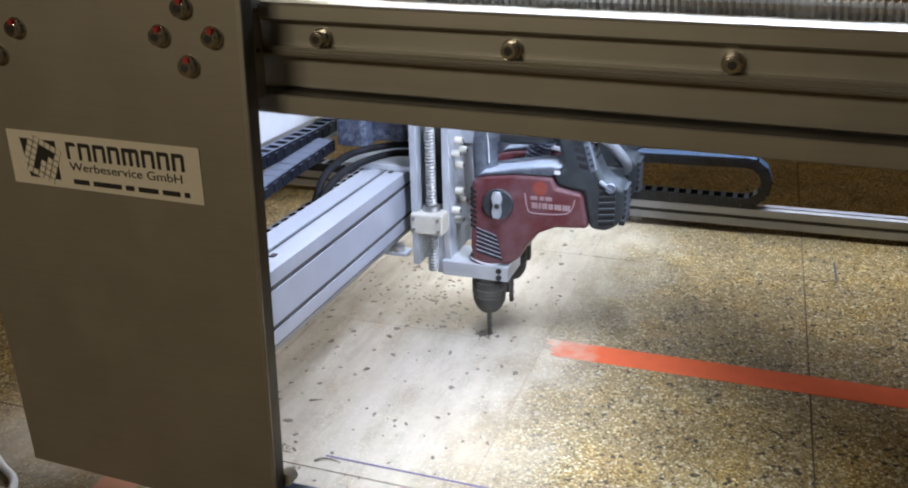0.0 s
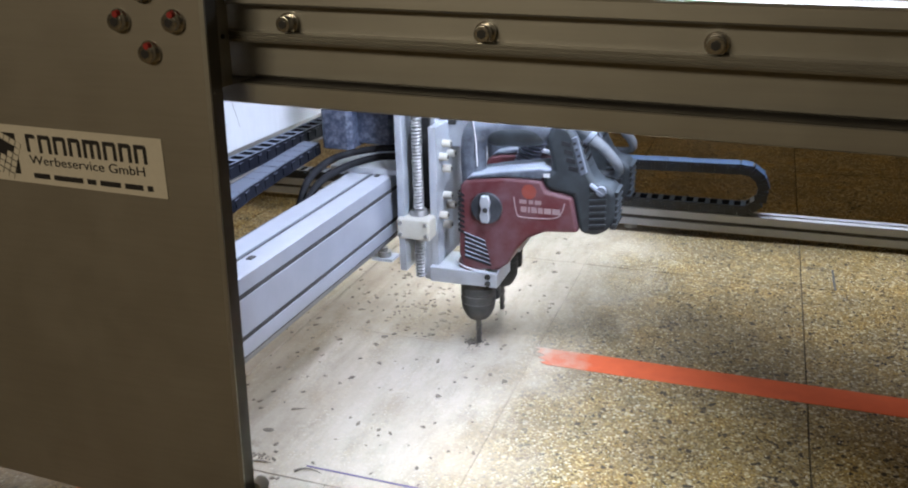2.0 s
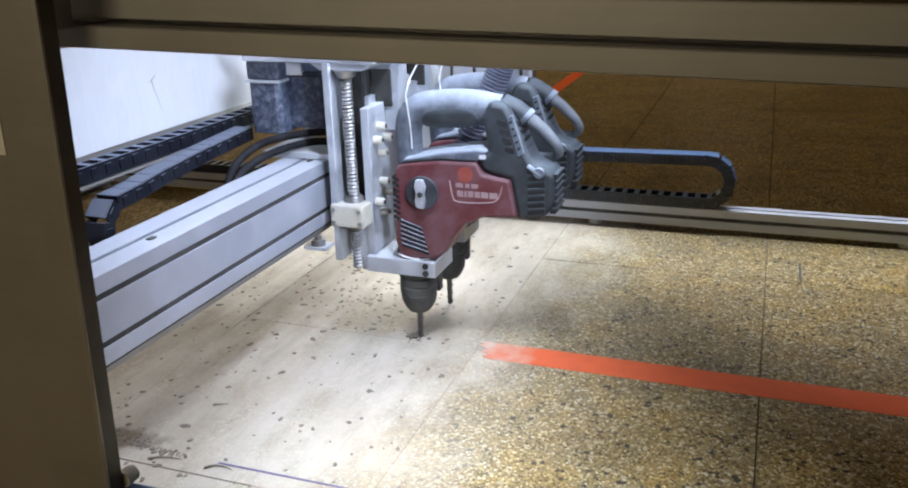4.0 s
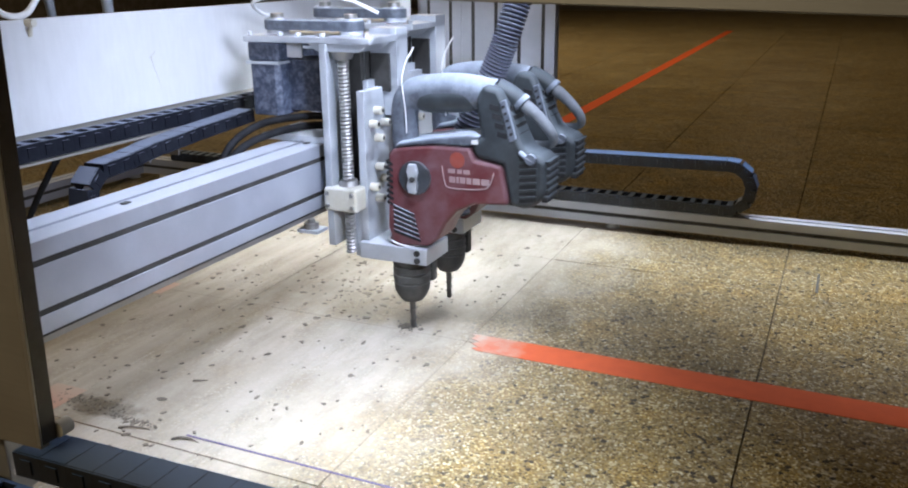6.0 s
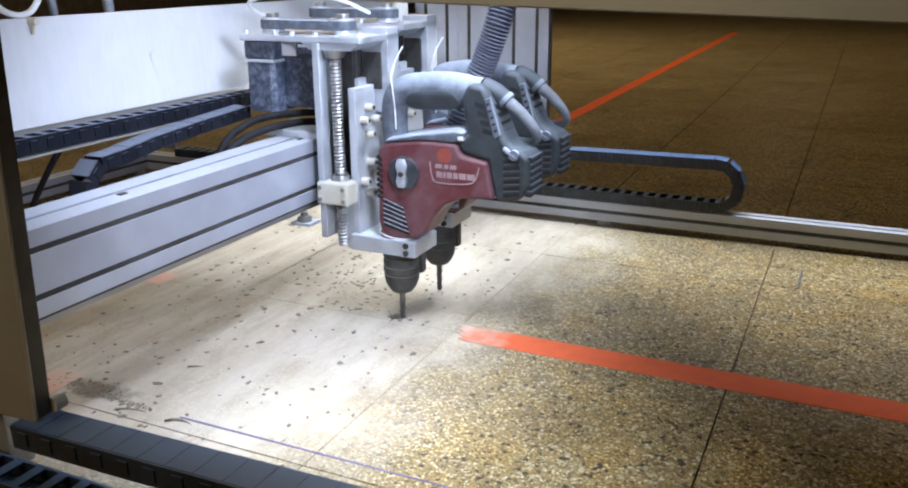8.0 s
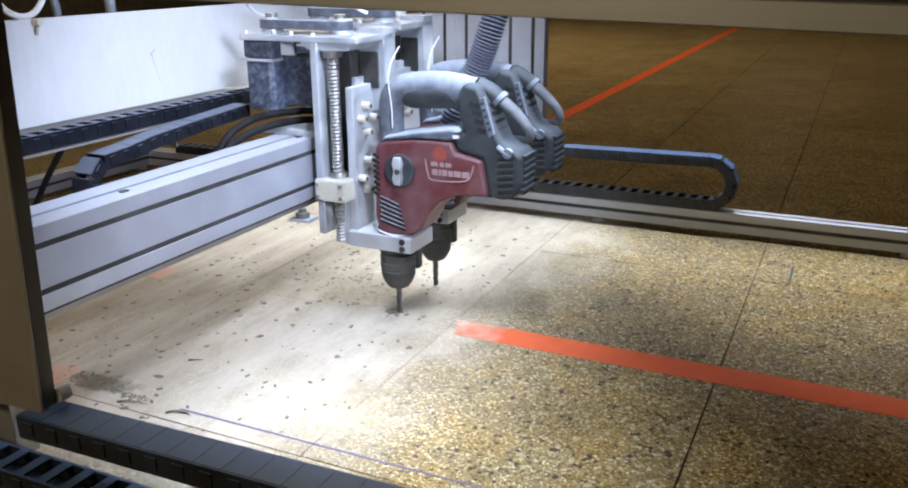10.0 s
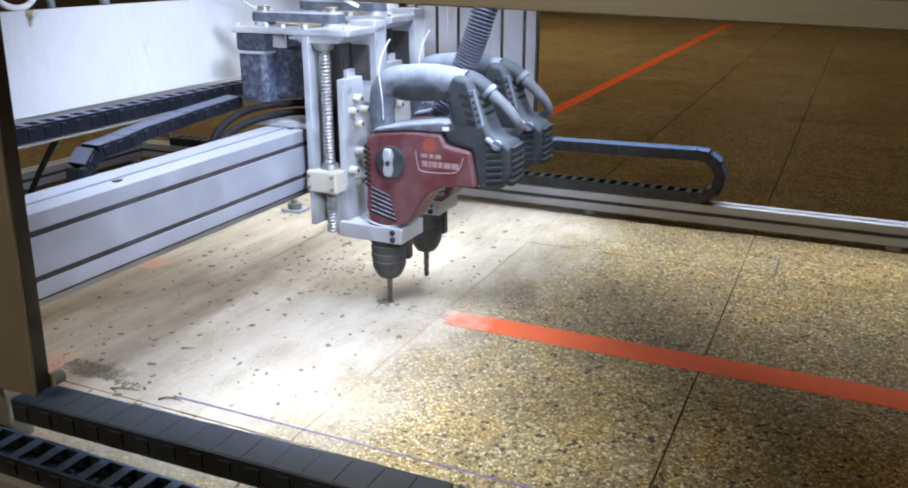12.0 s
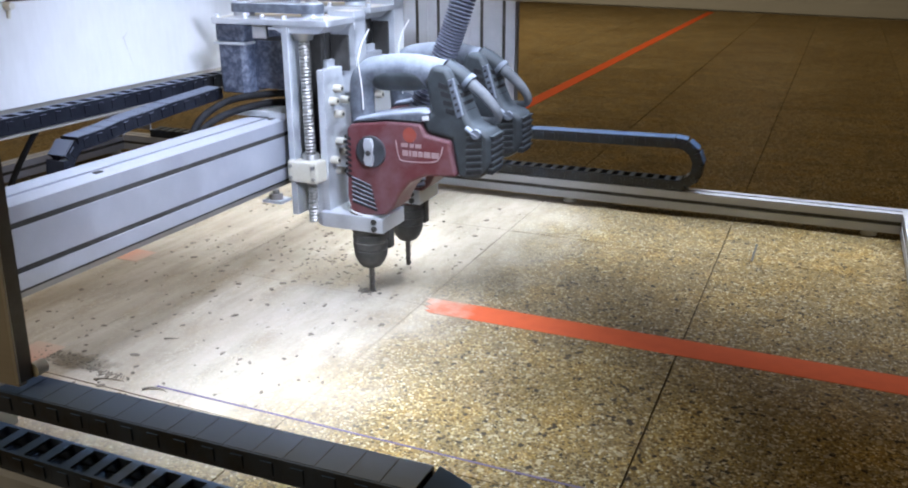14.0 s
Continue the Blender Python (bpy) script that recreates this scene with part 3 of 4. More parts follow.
def beam():
    ob = thing("gantry_beam", (-0.549, 0.905, 0.211), "silver slotted aluminium beam with dusty faces", "machine beam")
    out = slotted(0.082, 0.106, 1, 2, 0.008, 0.012, 0.057)
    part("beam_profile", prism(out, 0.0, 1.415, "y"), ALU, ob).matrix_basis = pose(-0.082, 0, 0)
    # the shade in the beam's slots, laid in as dark strips
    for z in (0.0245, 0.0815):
        part("slot_strip", box(-0.0115, -0.0015, 0.002, 1.413, z - 0.0039, z + 0.0039), EDGE, ob, "dark strip for the shade in the slot")
    part("slot_strip", box(-0.0449, -0.0371, 0.002, 1.413, 0.0945, 0.1030), EDGE, ob, "dark strip for the shade in the upper slot")
    # shade of the gap above the guide rail, drawn as a dark strip
    part("guide_gap", box(-0.026, -0.0024, 0.0, 1.415, -0.004, 0.0), EDGE, ob, "dark strip for the shaded gap under the beam")
    part("lower_guide", box(-0.024, -0.004, 0.0, 1.415, -0.012, -0.004), STEEL, ob, "steel guide rail under the beam")
    for y in (0.21, 0.62):
        part("slot_nut", box(-0.030, -0.022, y, y + 0.012, 0.1062, 0.1078), EDGE, ob, "small dark fixing plate on the top")
    return ob


beam()


def rear_plate():
    ob = thing("rear_end_plate", (-0.57, 2.335, 0.17), "silver plate of upright slotted aluminium profiles", "machine plate")
    for i in range(3):
        out = slotted(0.119, 0.03, 2, 1, 0.009, 0.010)
        upright = part("upright_profile", prism(out, 0, 0.78, "z"), ALU, ob)
        upright.matrix_basis = pose(-0.193 + 0.120 * i, 0, 0)
        # upright slots darkened by inserts in place of their shade
        for k in (0.25, 0.75):
            part("slot_strip", box(0.119 * k - 0.0044, 0.119 * k + 0.0044, 0.0015, 0.009, 0.002, 0.778), EDGE, upright, "dark strip for the shade in the slot")
    part("carriage_block", box(-0.12, 0.12, -0.02, 0.0, -0.112, 0.10), ALU_DULL, ob, bevel=0.002)
    return ob


rear_plate()


def back_cover():
    ob = thing("white_cover_panel", (-0.765, 0.90, 0.386), "long white cover panel with scuffs behind the beam", "panel")
    part("sheet", box(-0.008, 0, 0, 1.40, 0, 0.150), WHITE, ob, bevel=0.001)
    part("ledge", box(-0.004, 0.036, 0, 1.40, -0.0335, -0.030), ALU_DULL, ob)
    part("ledge_web", box(-0.008, -0.004, 0, 1.40, -0.0335, 0.0), ALU_DULL, ob)
    for y in (0.05, 1.33):
        part("support_arm", box(0.0, 0.134, y, y + 0.012, -0.068, -0.0340), ALU_DULL, ob, "grey support arm")
    knob = part("knob", rod((0, 0.278, 0.145), (0.012, 0.278, 0.145), 0.006, 0.005, 12), NYLON, ob, "small white knob")
    part("knob_stem", rod((0.001, 0.278, 0.128), (0.005, 0.278, 0.144), 0.003, None, 8), NYLON, knob)
    part("scratch", tube([(0.0002, 0.497, 0.083), (0.0002, 0.499, 0.070), (0.0002, 0.507, 0.048), (0.0002, 0.512, 0.028)], lambda s: 0.0007 * (1.1 - s), 14, 6), NYLON, ob, "thin grey scratch")
    part("scratch", tube([(0.0002, 0.492, 0.079), (0.0002, 0.500, 0.082), (0.0002, 0.506, 0.088)], 0.0006, 8, 6), NYLON, ob, "thin grey scratch")
    for y in (0.435, 0.500):
        part("hanger", box(0.004, 0.030, y, y + 0.004, -0.075, -0.0336), STEEL, ob, "small grey hanger bracket")
    part("hanger_brace", rod((0.028, 0.437, -0.072), (0.028, 0.502, -0.040), 0.002, None, 8), MILLED, ob)
    return ob


back_cover()
X = Vector((1, 0, 0))
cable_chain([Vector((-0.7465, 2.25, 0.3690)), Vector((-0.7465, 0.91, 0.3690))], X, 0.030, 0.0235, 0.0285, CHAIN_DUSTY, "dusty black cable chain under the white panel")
bend = [Vector((-0.713, 1.95, 0.247)), Vector((-0.713, 1.225, 0.247))]
for i in range(1, 10):
    a = math.pi * i / 10
    bend.append(Vector((-0.713, 1.225 - 0.044 * math.sin(a), 0.289 - 0.042 * math.cos(a))))
bend += [Vector((-0.713, 1.255, 0.332)), Vector((-0.713, 1.31, 0.339)), Vector((-0.713, 1.42, 0.347)), Vector((-0.713, 1.58, 0.355))]
cable_chain(bend, X, 0.036, 0.021, 0.029, CHAIN_DUSTY, "dusty black cable chain curling down behind the beam")


# ---- drill carriage ----
def carriage():
    ob = thing("drill_carriage", (-0.50, 1.56, 0.29), "dusty aluminium drill carriage with motor and spindle", "machine carriage", "drill carriages")
    w = lambda b: bmesh.ops.translate(b, verts=b.verts, vec=(0.50, -1.56, -0.29)) or b
    part("saddle", w(box(-0.668, -0.5325, 1.535, 1.655, 0.3185, 0.329)), MILLED, ob, bevel=0.001)
    part("side_plate", w(box(-0.532, -0.519, 1.515, 1.655, 0.150, 0.482)), MILLED, ob, bevel=0.0015)
    part("rail_backing", w(box(-0.5185, -0.490, 1.572, 1.655, 0.20, 0.475)), EDGE, ob, "dark guide rail backing")
    part("guide_rail", w(box(-0.5185, -0.510, 1.558, 1.572, 0.20, 0.475)), EDGE, ob)
    part("top_plate", w(box(-0.676, -0.440, 1.515, 1.640, 0.482, 0.4925)), MILLED, ob, bevel=0.0015)
    part("bearing_flange", w(prism([(-0.556, 0.482), (-0.446, 0.482), (-0.463, 0.470), (-0.539, 0.470)], 1.520, 1.60)), MILLED, ob, bevel=0.001)
    part("bearing_ring", w(rod((-0.500, 1.535, 0.470), (-0.500, 1.535, 0.458), 0.020, 0.015)), STEEL, ob, smooth=True)
    part("spindle", w(threaded((-0.500, 1.535, 0.135), (-0.500, 1.535, 0.462), 0.0105, 0.0060)), STEEL, ob)
    part("spindle_nut", w(box(-0.531, -0.470, 1.505, 1.572, 0.213, 0.252)), NYLON, ob, "pale nylon spindle nut block", bevel=0.004)
    part("nut_collar", w(rod((-0.500, 1.535, 0.252), (-0.500, 1.535, 0.261), 0.017, 0.015)), STEEL, ob, smooth=True)
    for x in (-0.524, -0.477):
        for z in (0.222, 0.243):
            part("nut_screw", w(rod((x, 1.506, z), (x, 1.5015, z), 0.0035, None, 10)), STEEL, ob)
    part("lower_rod", w(box(-0.494, -0.479, 1.540, 1.556, 0.128, 0.215)), MILLED, ob)
    # belt and pulleys on the top plate
    belt = [(-0.648 + 0.022 * math.cos(a), 1.575 + 0.022 * math.sin(a)) for a in (math.pi / 2 + math.pi * i / 8 for i in range(9))]
    belt += [(-0.506 + 0.022 * math.cos(a), 1.575 + 0.022 * math.sin(a)) for a in (-math.pi / 2 + math.pi * i / 8 for i in range(9))]
    part("belt_cover", w(prism(belt, 0.499, 0.515, "z")), GREY_DUSTY, ob, "grey belt over two pulleys", bevel=0.001)
    for x in (-0.648, -0.506):
        part("pulley", w(rod((x, 1.575, 0.4925), (x, 1.575, 0.5175), 0.019)), MILLED, ob, smooth=True)
        part("pulley_hub", w(rod((x, 1.575, 0.5175), (x, 1.575, 0.525), 0.011)), STEEL, ob, smooth=True)
    for x in (-0.668, -0.61, -0.575, -0.53, -0.450):
        for y in (1.525, 1.628):
            part("cap_screw", w(rod((x, y, 0.4925), (x, y, 0.4985), 0.0046, None, 12)), MILLED, ob)
    # motor under the top plate
    body = [(-0.680, 1.536), (-0.674, 1.530), (-0.629, 1.530), (-0.621, 1.538), (-0.621, 1.600), (-0.629, 1.608), (-0.674, 1.608), (-0.680, 1.602)]
    motor = part("motor", w(prism(body, 0.360, 0.446, "z")), MOTOR, ob, "blue-black stepper motor coated with dust", bevel=0.002)
    part("motor_flange", w(box(-0.682, -0.620, 1.530, 1.608, 0.449, 0.482)), MOTOR, motor, bevel=0.006)
    part("motor_band", w(box(-0.683, -0.618, 1.527, 1.611, 0.4455, 0.4495)), MILLED, motor, "pale dusty band")
    rear = [(-0.6215, 1.560), (-0.562, 1.560), (-0.558, 1.566), (-0.558, 1.625), (-0.6215, 1.625)]
    part("motor_box", w(prism(rear, 0.366, 0.452, "z")), MOTOR, motor, bevel=0.002)
    part("motor_label", w(box(-0.622, -0.592, 1.556, 1.5595, 0.455, 0.480)), WHITE, ob, "white label tab")
    # back plates and drill mount
    part("back_plate", w(box(-0.500, -0.490, 1.582, 1.589, 0.30, 0.500)), MILLED, ob, bevel=0.001)
    part("back_web", w(box(-0.490, -0.440, 1.605, 1.645, 0.36, 0.502)), MILLED, ob, bevel=0.001)
    part("dark_cover", w(box(-0.486, -0.452, 1.600, 1.605, 0.40, 0.462)), EDGE, ob, "dark switch cover")
    for d in (0.0, 0.010):
        part("brace_rod", w(rod((-0.372 + d, 1.648, 0.366), (-0.262 + d, 1.648, 0.340), 0.0032, None, 10)), MILLED, ob, "pale brace rod")
    part("slide_plate", w(box(-0.4895, -0.4805, 1.575, 1.665, 0.17, 0.420)), MILLED, ob, bevel=0.001)
    part("mount_plate", w(box(-0.480, -0.466, 1.537, 1.678, 0.158, 0.408)), MILLED, ob, "thick dusty aluminium mounting plate", bevel=0.0015)
    for y, z in ((1.600, 0.373), (1.584, 0.353), (1.622, 0.350), (1.600, 0.328), (1.600, 0.279), (1.618, 0.256), (1.579, 0.249), (1.597, 0.226)):
        bolt = part("bolt", w(rod((-0.466, y - 0.028, z), (-0.451, y - 0.028, z), 0.0072, 0.0068, 14)), NYLON, ob, "pale dusty bolt", bevel=0.001)
        part("bolt_socket", w(rod((-0.4512, y - 0.028, z), (-0.4502, y - 0.028, z), 0.0036, None, 6)), EDGE, bolt)
    part("clamp_bracket", w(box(-0.480, -0.355, 1.527, 1.612, 0.130, 0.158)), MILLED, ob, "milled aluminium clamp bracket round the drill neck", bevel=0.002)
    for z in (0.1375, 0.1505):
        part("clamp_screw", w(rod((-0.372, 1.5275, z), (-0.372, 1.524, z), 0.0052, None, 14)), EDGE, ob, "dark clamp screw")
    # lower guide rollers under the beam
    part("roller_bracket", w(box(-0.572, -0.5325, 1.482, 1.5145, 0.177, 0.182)), MILLED, ob)
    part("roller", w(rod((-0.552, 1.496, 0.182), (-0.552, 1.496, 0.192), 0.012)), STEEL, ob, smooth=True)
    part("roller_pin", w(rod((-0.552, 1.496, 0.192), (-0.552, 1.496, 0.1985), 0.006)), STEEL, ob, smooth=True)
    for z in (0.235, 0.262, 0.30, 0.34, 0.375):
        part("guide_screw", w(rod((-0.513, 1.558, z), (-0.513, 1.548, z), 0.0058, 0.005, 12)), STEEL, ob)
    return ob


first = carriage()
copy_thing(first, pose(-0.50, 1.56 + 0.150, 0.29 + 0.012))


# ---- rotary hammer hung chuck down ----
def lathe(profile, at, sides=28):
    """A turned solid: (radius, z) rings round an upright axis."""
    bm = bmesh.new()
    rings = [[bm.verts.new((at[0] + r * math.cos(t), at[1] + r * math.sin(t), z)) for t in (math.tau * j / sides for j in range(sides))] for r, z in profile]
    for p, q in zip(rings, rings[1:]):
        for j in range(sides):
            bm.faces.new((p[j - 1], p[j], q[j], q[j - 1]))
    bm.faces.new(rings[0])
    bm.faces.new(rings[-1])
    return bm


def rotary_hammer():
    """Local axes: the drill bit's axis at x = y = 0, floor at z = 0."""
    ob = thing("rotary_hammer", (-0.402, 1.566, 0), "dusty red and grey rotary hammer drill clamped upright", "power drill", "rotary hammers")
    hw = 0.036
    red = [(-0.020, 0.312), (-0.022, 0.245), (-0.024, 0.190), (-0.018, 0.168), (-0.008, 0.160), (0.048, 0.163), (0.066, 0.178), (0.080, 0.205), (0.100, 0.228), (0.130, 0.242), (0.186, 0.246),
           (0.174, 0.306), (0.130, 0.313), (0.122, 0.331), (0.060, 0.331), (0.010, 0.325), (-0.012, 0.321)]
    part("housing", prism(red, -hw, hw), RED, ob, "dusty dark red plastic gear housing", bevel=0.009, segments=3)
    grey = [(0.120, 0.334), (0.130, 0.3145), (0.174, 0.307), (0.187, 0.244), (0.214, 0.241), (0.236, 0.254), (0.244, 0.275), (0.244, 0.318), (0.232, 0.328), (0.210, 0.333), (0.196, 0.360), (0.180, 0.400), (0.168, 0.424),
            (0.140, 0.428), (0.128, 0.400), (0.136, 0.362), (0.139, 0.350)]
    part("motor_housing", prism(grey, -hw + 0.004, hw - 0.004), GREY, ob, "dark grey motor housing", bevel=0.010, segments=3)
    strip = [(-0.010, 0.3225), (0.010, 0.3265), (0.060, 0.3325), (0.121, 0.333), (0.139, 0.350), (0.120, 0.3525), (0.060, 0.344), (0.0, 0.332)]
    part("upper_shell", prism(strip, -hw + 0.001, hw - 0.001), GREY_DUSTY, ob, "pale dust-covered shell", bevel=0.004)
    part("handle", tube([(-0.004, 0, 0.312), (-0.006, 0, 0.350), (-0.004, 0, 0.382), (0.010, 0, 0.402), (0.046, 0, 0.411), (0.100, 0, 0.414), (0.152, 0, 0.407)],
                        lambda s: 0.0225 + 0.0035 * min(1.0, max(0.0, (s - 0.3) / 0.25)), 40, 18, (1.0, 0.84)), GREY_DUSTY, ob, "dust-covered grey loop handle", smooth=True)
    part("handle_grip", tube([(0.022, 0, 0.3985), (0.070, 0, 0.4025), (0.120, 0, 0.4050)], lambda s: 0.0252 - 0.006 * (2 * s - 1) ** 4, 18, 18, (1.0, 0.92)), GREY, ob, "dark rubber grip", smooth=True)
    boot = part("cable_boot", tube([(0.156, 0, 0.418), (0.176, 0, 0.411), (0.198, 0, 0.396)], lambda s: 0.017 - 0.004 * s, 10, 14), GREY, ob, "grey cable boot", smooth=True)
    part("boot_ring", tube([(0.190, 0, 0.402), (0.196, 0, 0.397)], 0.0155, 4, 14), GREY_DUSTY, boot, smooth=True)
    part("power_cable", tube([(0.196, 0, 0.398), (0.220, 0.0, 0.380), (0.240, 0.004, 0.356), (0.238, 0.018, 0.338), (0.215, 0.034, 0.330), (0.180, 0.045, 0.330)],
                             lambda s: 0.0105 - 0.004 * min(1, s * 1.6), 26, 12), GREY_CABLE, ob, "grey power cable", smooth=True)
    dial = part("mode_selector", prism([(0.029 + 0.0275 * math.cos(a), 0.277 + 0.0275 * math.sin(a)) for a in (math.tau * i / 28 for i in range(28))], -hw - 0.006, -hw + 0.004), DIAL, ob, "round dark mode selector dial", bevel=0.0015)
    part("selector_grip", prism([(0.022, 0.254), (0.034, 0.253), (0.037, 0.265), (0.035, 0.277), (0.038, 0.289), (0.034, 0.301), (0.022, 0.301), (0.019, 0.289), (0.022, 0.277), (0.019, 0.265)], -hw - 0.014, -hw - 0.005), MILLED, dial, "pale selector grip", bevel=0.002)
    part("selector_button", rod((0.030, -hw - 0.0165, 0.277), (0.030, -hw - 0.013, 0.277), 0.0045), EDGE, dial)
    # vent ribs of the neck
    for i in range(6):
        z = 0.182 + i * 0.0082
        part("vent_slot", prism([(-0.012, z), (0.036 - i * 0.002, z - 0.012), (0.036 - i * 0.002, z - 0.0078), (-0.012, z + 0.0042)], -hw - 0.0010, -hw + 0.003), VOID, ob)
        part("vent_rib", prism([(-0.012, z + 0.0045), (0.035 - i * 0.002, z - 0.0075), (0.035 - i * 0.002, z - 0.0060), (-0.012, z + 0.0062)], -hw - 0.0020, -hw + 0.003), GREY_DUSTY, ob, "dusty rib")
    for i in range(8):
        z = 0.226 + i * 0.0095
        part("vent_slot", prism([(-0.0235, z + 0.004), (-0.0115, z), (-0.0115, z + 0.0048), (-0.0235, z + 0.0088)], -hw - 0.0006, -hw + 0.012), VOID, ob)
    side = -hw + 0.004
    for i in range(6):
        z = 0.252 + i * 0.0108
        part("vent_slot", prism([(0.203, z), (0.229, z + 0.004), (0.229, z + 0.0100), (0.203, z + 0.0060)], side - 0.0016, side + 0.004), VOID, ob)
        part("vent_rib", prism([(0.203, z + 0.0066), (0.230, z + 0.0106), (0.230, z + 0.0136), (0.203, z + 0.0100)], side - 0.0034, side + 0.004), GREY, ob, "dusty rib")
        part("vent_slot", box(0.236, 0.2452, -0.024, 0.022, z + 0.002, z + 0.0084), VOID, ob)
        part("vent_rib", box(0.236, 0.2478, -0.026, 0.024, z + 0.0088, z + 0.0120), GREY, ob, "dusty rib")
    for i in range(4):
        z = 0.352 + i * 0.0135
        x = 0.184 - i * 0.0042
        part("vent_slot", prism([(x - 0.017, z), (x - 0.002, z - 0.003), (x - 0.002, z + 0.0046), (x - 0.017, z + 0.0076)], side - 0.0012, side + 0.004), VOID, ob)
        part("vent_slot", box(x + 0.004, x + 0.0145, -0.020, 0.020, z - 0.003, z + 0.0040), VOID, ob)
    part("vent_frame", prism([(0.187, 0.344), (0.197, 0.350), (0.179, 0.408), (0.170, 0.404)], side - 0.0020, side + 0.006), GREY_DUSTY, ob, "pale dusty rib column", bevel=0.001)
    for i in range(5):
        z = 0.354 + i * 0.0100
        part("vent_slot", prism([(0.187 - i * 0.0033, z), (0.192 - i * 0.0033, z + 0.002), (0.192 - i * 0.0033, z + 0.006), (0.187 - i * 0.0033, z + 0.004)], side - 0.0026, side), VOID, ob)
    part("shell_notch", box(0.126, 0.136, side - 0.0050, side, 0.338, 0.344), WHITE, ob, "pale latch mark")
    part("rear_knob", rod((0.222, -hw + 0.002, 0.322), (0.222, -hw - 0.006, 0.322), 0.008), GREY_DUSTY, ob, smooth=True)
    part("rear_latch", tube([(0.204, -hw + 0.002, 0.330), (0.214, -hw - 0.002, 0.325), (0.226, -hw - 0.002, 0.318)], 0.0045, 8, 8), GREY_DUSTY, ob, smooth=True)
    # printing
    y0, y1 = -hw - 0.0007, -hw + 0.001
    part("round_badge", prism([(0.102 + 0.0125 * math.cos(a), 0.311 + 0.0125 * math.sin(a)) for a in (math.tau * i / 24 for i in range(24))], y0, y1), ORANGE, ob, "orange round badge")
    part("badge_outline", tube([(0.076, y0, 0.300), (0.080, y0, 0.276), (0.090, y0, 0.266), (0.140, y0, 0.268), (0.156, y0, 0.276), (0.163, y0, 0.296)], 0.0011, 24, 6), PRINT, ob, "pale outline")
    x = 0.088
    for wide in (0.010, 0.004, 0.009, 0.008, 0.012, 0.013):
        part("print_bar", box(x, x + wide, y0, y1, 0.275, 0.2845), PRINT, ob)
        x += wide + 0.0022
    for x, wide in ((0.086, 0.012), (0.102, 0.007), (0.112, 0.011)):
        part("print_bar", box(x, x + wide, y0, y1, 0.290, 0.2965), PRINT, ob)
    part("neck", lathe([(0.034, 0.166), (0.036, 0.160), (0.030, 0.132)], (0, 0)), RED, ob, smooth=True)
    part("chuck", lathe([(0.022, 0.134), (0.0325, 0.131), (0.0330, 0.122), (0.0285, 0.1205), (0.0285, 0.1175), (0.0315, 0.116), (0.0320, 0.107), (0.0302, 0.1055), (0.0302, 0.1030), (0.0322, 0.1015), (0.0320, 0.092), (0.0300, 0.0905), (0.0300, 0.0880), (0.0314, 0.0865), (0.0295, 0.073), (0.0245, 0.062), (0.0185, 0.054), (0.0130, 0.0515), (0.0075, 0.0500)], (0, 0)),
         RUBBER, ob, "dusty black rubber chuck sleeve", smooth=True)
    bit = part("drill_bit", rod((0, 0, -0.002), (0, 0, 0.060), 0.0042, 0.0055, 14), BIT, ob, "dusty steel drill bit", smooth=True)
    part("flute", tube([(0.0045 * math.cos(a), 0.0045 * math.sin(a), 0.002 + 0.05 * a / (3 * math.tau)) for a in (3 * math.tau * i / 18 for i in range(19))], 0.0018, 54, 6), BIT, bit)
    part("neck_cord", tube([(0.037 * math.cos(a), 0.037 * math.sin(a), 0.1615 + 0.003 * math.sin(2 * a)) for a in (math.tau * i / 16 for i in range(17))], 0.0016, 48, 6), CABLE, ob, "thin white cord round the neck")
    part("depth_stop", box(0.018, 0.034, 0.012, 0.030, 0.085, 0.14), RUBBER, ob, bevel=0.003)
    part("cable_tie", tube([(0.0, -0.020, 0.432), (0.002, -0.021, 0.415), (0.006, -0.0205, 0.38), (0.008, -0.022, 0.345)], 0.0010, 14, 6), CABLE, ob, "thin white cord")
    part("tie_tail", tube([(0.0, -0.018, 0.432), (0.006, -0.015, 0.455), (0.018, -0.010, 0.478)], 0.0014, 8, 6), CABLE, ob)
    return ob


drill = rotary_hammer()
copy_thing(drill, pose(-0.402, 1.566 + 0.150, 0.004))


def corrugated_hose():
    ob = thing("suction_hose", (-0.33, 1.64, 0.30), "dark corrugated suction hose hanging between the drills", "hose")
    line = [(-0.352, 1.645, 0.19), (-0.336, 1.648, 0.33), (-0.290, 1.652, 0.43), (-0.262, 1.66, 0.51), (-0.245, 1.70, 0.62), (-0.26, 1.80, 0.80), (-0.40, 1.95, 0.95)]
    n = 270
    bm = tube([Vector(p) - Vector((-0.33, 1.64, 0.30)) for p in line], lambda s: 0.0220 if round(s * n) % 3 else 0.0165, n, 16)
    part("hose_wall", bm, HOSE, ob, smooth=False)
    return ob


corrugated_hose()


# ---- cables on the carriage ----
def cable(name, pts, radius, material, label):
    bm = tube([Vector(p) - Vector(pts[0]) for p in pts], radius, 40, 10)
    ob = finish(name, bm, material, smooth=True)
    ob.location = pts[0]
    return tagged(ob, label, "cable")


